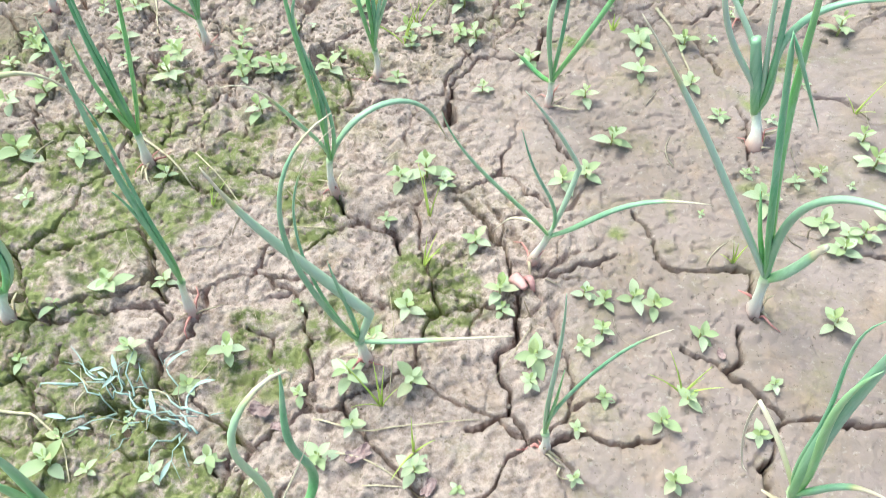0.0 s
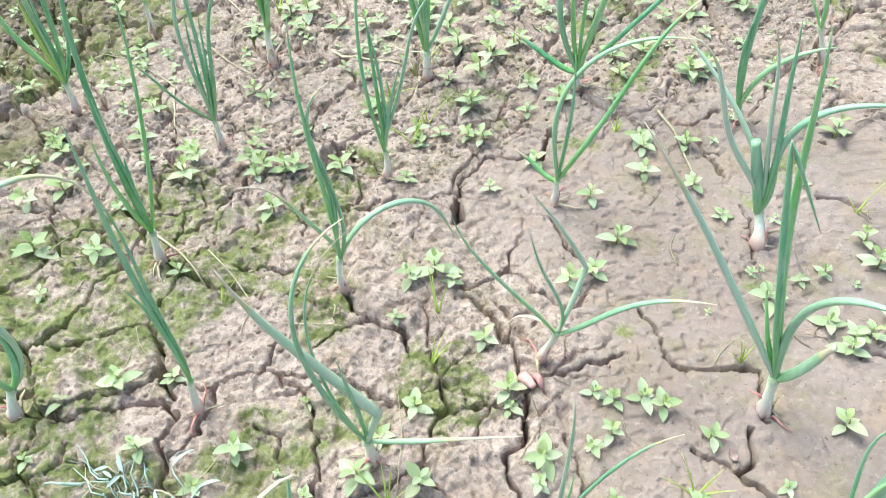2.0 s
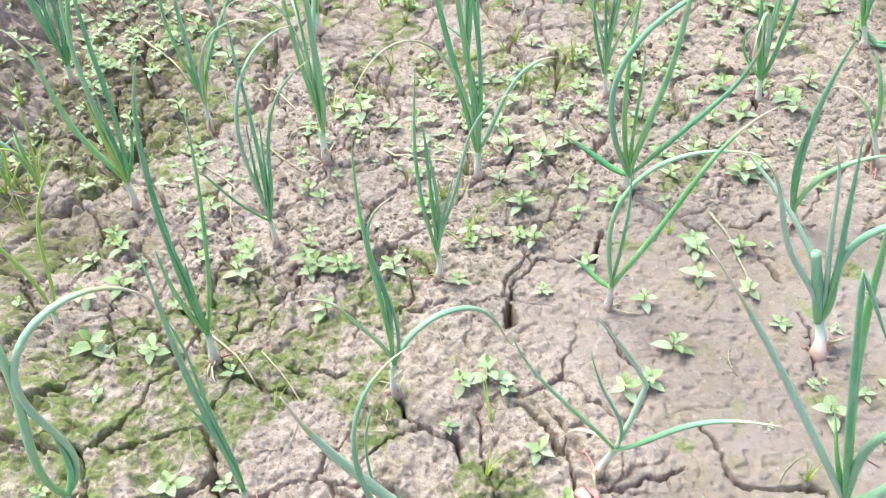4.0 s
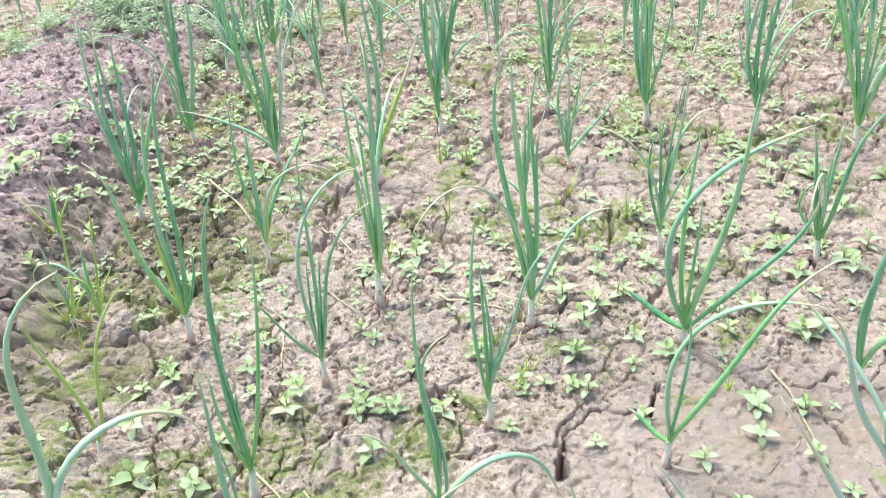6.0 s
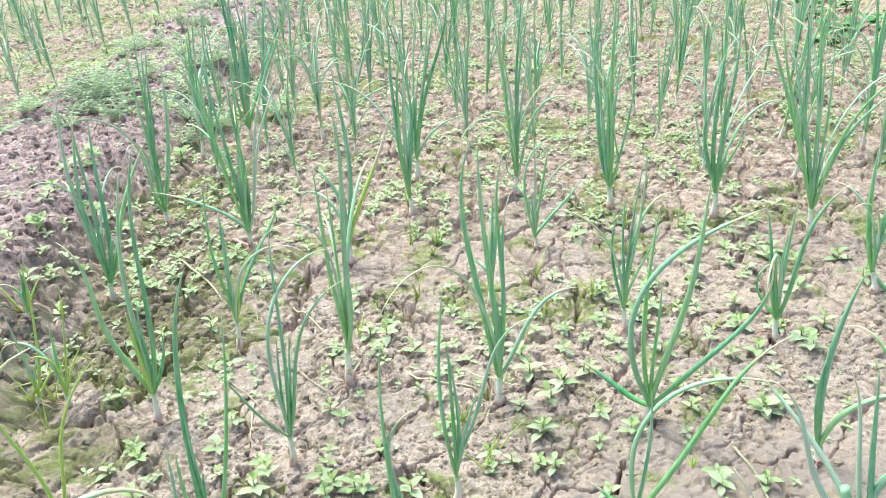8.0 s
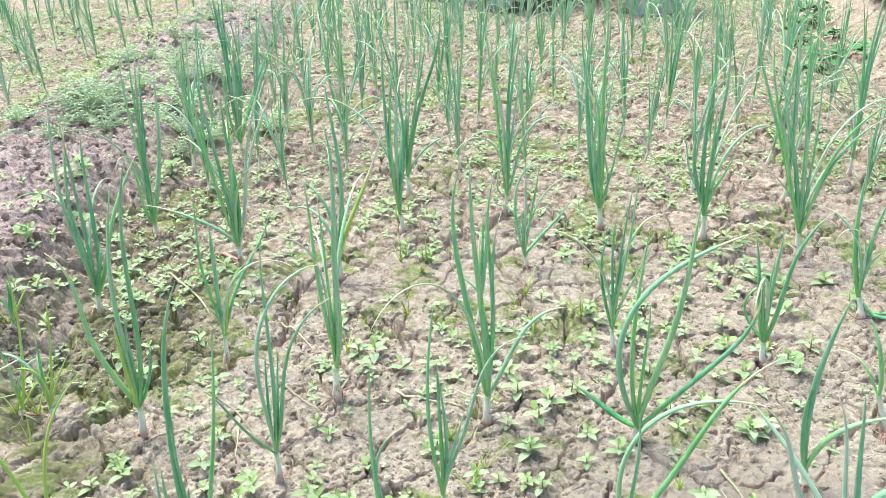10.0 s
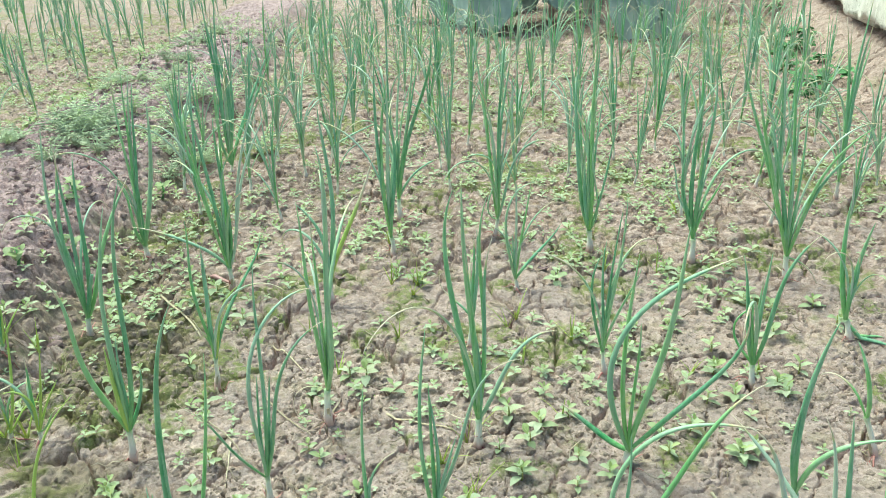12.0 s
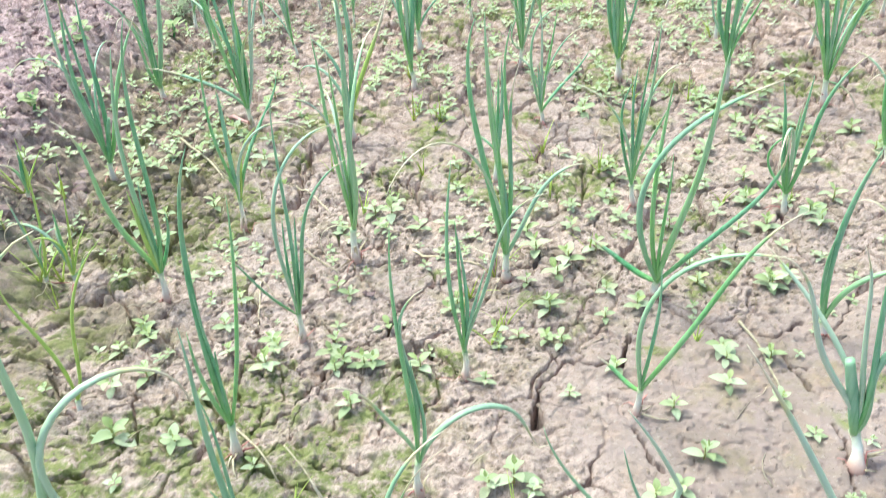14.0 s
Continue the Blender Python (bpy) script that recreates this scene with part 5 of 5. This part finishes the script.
def withered_tangle(x, y, rng):
    """A pulled-up weed gone silvery grey: a forked stem with many fine side shoots."""
    thing = tagged(new("withered_weed"), "silvery grey withered weed lying tangled on the mud", "dead weed")
    z = floor_at(x, y)
    thing.location = (x, y, z)
    for n in range(44):
        a = radians(rng.gauss(150, 24)) if n < 26 else rng.uniform(0, 6.28)
        start, r = rng.uniform(0.0, 0.15), rng.uniform(0.025, 0.085)
        sx, sy = start * math.cos(radians(152)) + rng.gauss(0, 0.008), start * math.sin(radians(152)) + rng.gauss(0, 0.008)
        s = np.linspace(0, 1, 6)
        jolt = np.cumsum([0] + [rng.gauss(0, 0.35) for _ in range(5)])
        px, py = sx + np.cumsum(r / 6 * np.cos(a + jolt)), sy + np.cumsum(r / 6 * np.sin(a + jolt))
        pz = floors(x + px, y + py) - z + 0.0025 + rng.uniform(0.001, 0.010) * np.sin(np.pi * s)
        verts, faces = tube(np.stack([px, py, pz], -1), rng.uniform(0.0006, 0.0017) * (1.1 - 0.8 * s), 5)
        part("shoot", mesh_of("shoot", verts, faces, SILVER if n % 5 else STRAW), thing)
        if n % 3 == 0:
            ob = part("leaf", TANGLE_LEAF, thing)
            k = rng.uniform(0.014, 0.032)
            ob.matrix_basis = pose(px[3], py[3], pz[3] + 0.002, rng.uniform(-40, 40), rng.uniform(-20, 20), rng.uniform(0, 360)) @ Matrix.Diagonal((k, k, k, 1))


TANGLE_LEAF = mesh_of("withered_leaf", *blade(1.0, 0.22, radians(12), 0.2, 0.3), SILVER)
withered_tangle(-0.205, 0.355, random.Random(3))


# ---- clods and crumbs ----
def clod_field(name, label, x, y, r, rng, mat=None):
    """Loose angular lumps, each a dented many-sided stone of soil half sunk in the ground."""
    phi = (1 + 5 ** 0.5) / 2
    ico = np.array([(-1, phi, 0), (1, phi, 0), (-1, -phi, 0), (1, -phi, 0), (0, -1, phi), (0, 1, phi), (0, -1, -phi), (0, 1, -phi), (phi, 0, -1), (phi, 0, 1), (-phi, 0, -1), (-phi, 0, 1)]) / 1.9
    tri = np.array([(0, 11, 5), (0, 5, 1), (0, 1, 7), (0, 7, 10), (0, 10, 11), (1, 5, 9), (5, 11, 4), (11, 10, 2), (10, 7, 6), (7, 1, 8),
                    (3, 9, 4), (3, 4, 2), (3, 2, 6), (3, 6, 8), (3, 8, 9), (4, 9, 5), (2, 4, 11), (6, 2, 10), (8, 6, 7), (9, 8, 1)])
    z = floors(x, y)
    v = ico[None] * rng.uniform(0.74, 1.22, (len(x), 12, 1)) * r[:, None, None] * rng.uniform(0.6, 1.25, (len(x), 1, 3)) * np.array([1, 1, 0.8])
    v += np.stack([x, y, z - 0.25 * r], -1)[:, None]
    f = (tri[None] + 12 * np.arange(len(x))[:, None, None]).reshape(-1)
    me = bpy.data.meshes.new(name)
    me.vertices.add(v.shape[0] * 12)
    me.vertices.foreach_set("co", v.ravel())
    me.loops.add(len(f))
    me.loops.foreach_set("vertex_index", f)
    me.polygons.add(len(f) // 3)
    me.polygons.foreach_set("loop_start", np.arange(0, len(f), 3))
    me.polygons.foreach_set("use_smooth", np.zeros(len(f) // 3, bool))
    me.update(calc_edges=True)
    me.materials.append(mat or CLOD)
    tagged(new(name, me), label, "soil", kind="stuff")


def crumbs():
    rng = np.random.RandomState(5)
    x, y = rng.uniform(-0.75, 0.75, 90000), 0.25 + 1.1 * rng.rand(90000)
    rough, moss, ridge = zones(x, y)
    keep = (rng.rand(90000) < 0.03 + 0.25 * rough) & (np.abs(x) < 0.3 + 0.6 * y)
    x, y = x[keep][:7000], y[keep][:7000]
    clod_field("soil_crumbs", "fine loose soil crumbs on the mud", x, y, 0.0009 + 0.0036 * rng.rand(len(x)) ** 3, rng)
    x, y = rng.uniform(-0.9, 0.9, 60000), 0.35 + 1.2 * rng.rand(60000)
    rough, moss, ridge = zones(x, y)
    keep = (rng.rand(60000) < 0.5 * rough * step(0.65, 1.0, y) * step(0.42, 0.60, fbm(x, y, 0.14, 3, 1))) & (np.abs(x) < 0.3 + 0.6 * y)
    x, y = x[keep][:6500], y[keep][:6500]
    clod_field("soil_lumps", "small broken clods along the cracks of the mud", x, y, 0.002 + 0.007 * rng.rand(len(x)) ** 3, rng)
    x, y = rng.uniform(-3.2, 1.9, 200000), 1.1 + 4.6 * rng.rand(200000) ** 1.25
    rough, moss, ridge = zones(x, y)
    patch = step(0.40, 0.62, fbm(x, y, 0.25, 3, 3))
    keep = (rng.rand(200000) < 0.03 + 0.34 * rough * patch) & (np.abs(x) < 0.35 + 0.66 * y) & (ridge < 0.3)
    x, y = x[keep][:8000], y[keep][:8000]
    clod_field("soil_clods", "crumbly brown clods between the plants", x, y, (0.003 + 0.013 * rng.rand(len(x)) ** 2.2) * (0.8 + 0.10 * y), rng)
    x, y = rng.uniform(-1.75, -0.8, 110000), 0.8 + 4.4 * rng.rand(110000) ** 1.4
    keep = rng.rand(110000) < 0.8 * ridge_of(x, y)
    x, y = x[keep][:9000], y[keep][:9000]
    clod_field("ridge_clods", "purplish-brown loose clods heaped on the ridge", x, y, 0.0025 + 0.014 * rng.rand(len(x)) ** 3.2, rng, RIDGE_CLOD)


crumbs()


# ---- feathery weeds on the ridge ----
def feathery_weed(x, y, size, rng):
    z = floor_at(x, y)
    verts, faces = [], []
    for n in range(9):
        a, lean = rng.uniform(0, 6.28), rng.uniform(0.3, 1.1)
        length = size * rng.uniform(0.7, 1.2)
        way = np.array([math.cos(a), math.sin(a), 0.0])
        side = np.array([-way[1], way[0], 0.0])
        s = np.linspace(0, 1, 7)
        mid = way * (length * np.sin(lean) * s)[:, None] + np.array([0, 0, 1.0]) * (length * (np.cos(lean) * s - 0.35 * s * s) + 0.004)[:, None]
        v, f = tube(mid, size * 0.022 * (1.1 - s), 4)
        faces += [tuple(len(verts) + k for k in q) for q in f]
        verts += v
        for k in range(1, 7):
            for hand in (-1, 1):
                tip = mid[k] + hand * side * length * 0.30 * (1.15 - s[k]) + way * 0.10 * length
                for fork in (0.0, 0.12):
                    v, f = tube([mid[k], (mid[k] + tip) / 2 + (0, 0, 0.02 * length), tip + way * fork * length * hand], [size * 0.014, size * 0.02, size * 0.006], 4, 0.4)
                    faces += [tuple(len(verts) + q for q in g) for g in f]
                    verts += v
    thing = tagged(new("feathery_weed"), "grey-green feathery weed growing on the soil ridge", "weed", "feathery weeds on the ridge")
    thing.location = (x, y, z)
    part("fronds", mesh_of("fronds", verts, faces, FEATHER), thing)


def feather_patch():
    rng = random.Random(9)
    for n in range(26):
        feathery_weed(rng.gauss(-1.16, 0.19), rng.gauss(2.72, 0.33), rng.uniform(0.09, 0.17), rng)
    for n in range(24):
        feathery_weed(rng.gauss(-1.35, 0.10), rng.uniform(3.4, 5.2), rng.uniform(0.06, 0.11), rng)


feather_patch()


# ---- cabbages at the end of the bed ----
def cabbage_leaf(length, width, drop, rng):
    """A waxy leaf along +x that rises a little and then hangs by drop."""
    verts, faces, vein = [], [], []
    nu, nv = 16, 12
    ph = rng.uniform(0, 6)
    for i in range(nu + 1):
        s = i / nu
        w = width * (0.12 + 0.88 * math.sin(math.pi * min(1, s * 0.92 + 0.02)) ** 0.7) * (0.35 + 0.65 * min(1, s / 0.3))
        for j in range(nv + 1):
            q = 2 * j / nv - 1
            ripple = 0.05 * length * abs(q) ** 2 * math.sin(8 * s + 2.5 * q + ph) + 0.02 * length * math.sin(17 * s + 5 * q + ph)
            verts.append((length * (0.8 * s - 0.22 * drop * s * s) + 0.18 * w * q * q, w / 2 * q * (1 + 0.05 * math.sin(13 * s + ph)), length * (0.55 * s - drop * s * s) + 0.05 * w * q * q + ripple))
            vein.append(max(0, 1 - abs(q) * 9, 0.6 - 3 * abs(((abs(q) * 1.2 - s * 5) % 1) - 0.5)))
    for i in range(nu):
        for j in range(nv):
            a = i * (nv + 1) + j
            faces.append((a, a + nv + 1, a + nv + 2, a + 1))
    return mesh_of("cabbage_leaf", verts, faces, CABBAGE, vein=vein)


def cabbage(x, y, size, leaves, rng):
    """leaves: (turn, height on the stalk, drop)."""
    thing = tagged(new("cabbage"), "tall blue-green cabbage with drooping waxy leaves", "cabbage", "cabbages at the bed's end")
    z = floor_at(x, y)
    thing.location = (x, y, z)
    verts, faces = tube([(0, 0, -0.02), (0.015, 0, 0.18), (0, 0.01, 0.44)], [0.026, 0.022, 0.018], 8)
    part("stalk", mesh_of("stalk", verts, faces, BULB, up=[0.3] * len(verts)), thing)
    for turn, high, drop in leaves:
        ob = part("leaf", cabbage_leaf(size * rng.uniform(0.9, 1.1), size * rng.uniform(0.55, 0.75), drop, rng), thing)
        mod = ob.modifiers.new("thickness", "SOLIDIFY")
        mod.thickness = 0.003
        ob.matrix_basis = pose(0, 0, high, rng.uniform(-8, 8), 0, turn)


UPPER = ((30, 0.40, 0.7), (100, 0.42, 0.7), (170, 0.40, 0.8), (235, 0.43, 0.75), (305, 0.42, 0.7), (0, 0.44, 0.4), (130, 0.44, 0.4), (260, 0.44, 0.4))
cabbage(0.32, 5.62, 0.46, UPPER + ((258, 0.30, 1.15), (205, 0.32, 1.1), (90, 0.25, 1.0)), random.Random(2))
cabbage(1.10, 5.30, 0.46, UPPER + ((268, 0.28, 1.2), (300, 0.26, 1.15), (328, 0.28, 1.1), (160, 0.30, 1.0), (80, 0.25, 1.0)), random.Random(4))
# The next three are added behind to keep the gap between the front pair dark.
cabbage(0.70, 6.00, 0.48, UPPER + ((280, 0.28, 0.9), (230, 0.26, 0.9), (320, 0.26, 0.9), (180, 0.3, 1.0), (0, 0.3, 1.0)), random.Random(6))
cabbage(0.30, 6.75, 0.48, UPPER + ((280, 0.28, 0.9), (240, 0.24, 0.9), (310, 0.26, 0.9)), random.Random(10))
cabbage(0.92, 6.70, 0.48, UPPER + ((270, 0.28, 0.9), (235, 0.24, 0.9), (320, 0.26, 0.9)), random.Random(12))
cabbage(-0.05, 6.15, 0.44, UPPER + ((200, 0.28, 1.0), (270, 0.26, 1.0), (330, 0.26, 0.9)), random.Random(8))


# ---- whitewashed wall on the bank ----
def low_wall():
    """A rough, lime-coated low wall with a ragged, undercut foot."""
    nu, nv = 400, 48
    verts, faces = [], []
    for i in range(nu + 1):
        u = i / nu
        y = 2.8 + 5.2 * u
        x = 1.89 + 0.22 * (y - 3.4)
        ragged = 0.08 * (float(vnoise(y, 0, 0.5, 1)) - 0.5) + 0.06 * (float(vnoise(y, 0, 0.11, 2)) - 0.5) + 0.03 * (float(vnoise(y, 0, 0.035, 3)) - 0.5)
        for j in range(nv + 1):
            q = j / nv
            if q < 0.25:
                a, b = 0.30 * (1 - q / 0.25), 0.02 + 0.13 * (q / 0.25)
            elif q < 0.75:
                a, b = 0.0, 0.15 + 0.52 * (q - 0.25) / 0.5
            else:
                a, b = 0.42 * (q - 0.75) / 0.25, 0.67
            n = 0.020 * (float(fbm(np.array([y]), np.array([b * 1.3 + a]), 0.10, 5, 1)[0]) - 0.5)
            verts.append((x + a + n, y, b + (ragged if 0.1 < q < 0.4 else 0) + 0.06))
    for i in range(nu):
        for j in range(nv):
            a = i * (nv + 1) + j
            faces.append((a, a + 1, a + nv + 2, a + nv + 1))
    for e in (0, nu):
        faces.append(tuple(e * (nv + 1) + j for j in range(nv + 1)))
    faces += [(i * (nv + 1) + nv, i * (nv + 1), (i + 1) * (nv + 1), (i + 1) * (nv + 1) + nv) for i in range(nu)]
    tagged(new("wall_side", mesh_of("wall_side", verts, faces, LIME)), "rough whitewashed low wall with a ragged foot", "wall", kind="structure")


low_wall()


def leafy_weed(x, y, size, rng, form=None, label="dark green leafy weed at the foot of the wall", group="leafy weeds under the wall"):
    z = floor_at(x, y)
    thing = tagged(new("leafy_weed"), label, "weed", group)
    thing.location = (x, y, z)
    for n in range(14):
        turn, h = rng.uniform(0, 360), size * rng.uniform(0.1, 0.8)
        ob = part("leaf", form or LEAFY, thing)
        k = size * rng.uniform(0.4, 0.7)
        ob.matrix_basis = pose(0.3 * size * math.cos(n), 0.3 * size * math.sin(2 * n), h, rng.uniform(-25, 25), rng.uniform(-20, 25), turn) @ Matrix.Diagonal((k, k, k, 1))
    verts, faces = tube([(0, 0, -0.01), (0.01, 0, size * 0.4), (0, 0.01, size * 0.8)], [0.004, 0.003, 0.002], 5)
    part("stem", mesh_of("stem", verts, faces, DARK_LEAF), thing)


LEAFY = mesh_of("leafy_leaf", *blade(1.0, 0.7, radians(15), 0.2, 0.12), DARK_LEAF)


def wall_foot_weeds():
    rng = random.Random(17)
    for n in range(40):
        y = rng.uniform(3.3, 6.0)
        leafy_weed(1.66 + 0.22 * (y - 3.4) + rng.uniform(-0.22, 0.05), y, rng.uniform(0.045, 0.085), rng)


wall_foot_weeds()


PALE_LEAFY = mesh_of("pale_leafy_leaf", *blade(1.0, 0.55, radians(30), 0.25, 0.16), WEED, young=[0.5] * 18)


def ridge_weeds():
    rng = random.Random(29)
    for x, y in ((-1.62, 4.25), (-1.55, 4.40), (-1.75, 3.9), (-1.66, 3.5), (-1.60, 3.0), (-1.72, 2.75), (-0.98, 1.45), (-0.95, 1.6), (-1.02, 1.30), (-0.9, 1.75), (-1.0, 2.0), (-0.86, 2.25)):
        leafy_weed(x, y, rng.uniform(0.04, 0.065) if y < 2.4 else rng.uniform(0.06, 0.1), rng, PALE_LEAFY, "pale green broad-leaved weed beside the soil ridge", "broad-leaved weeds by the ridge")


ridge_weeds()
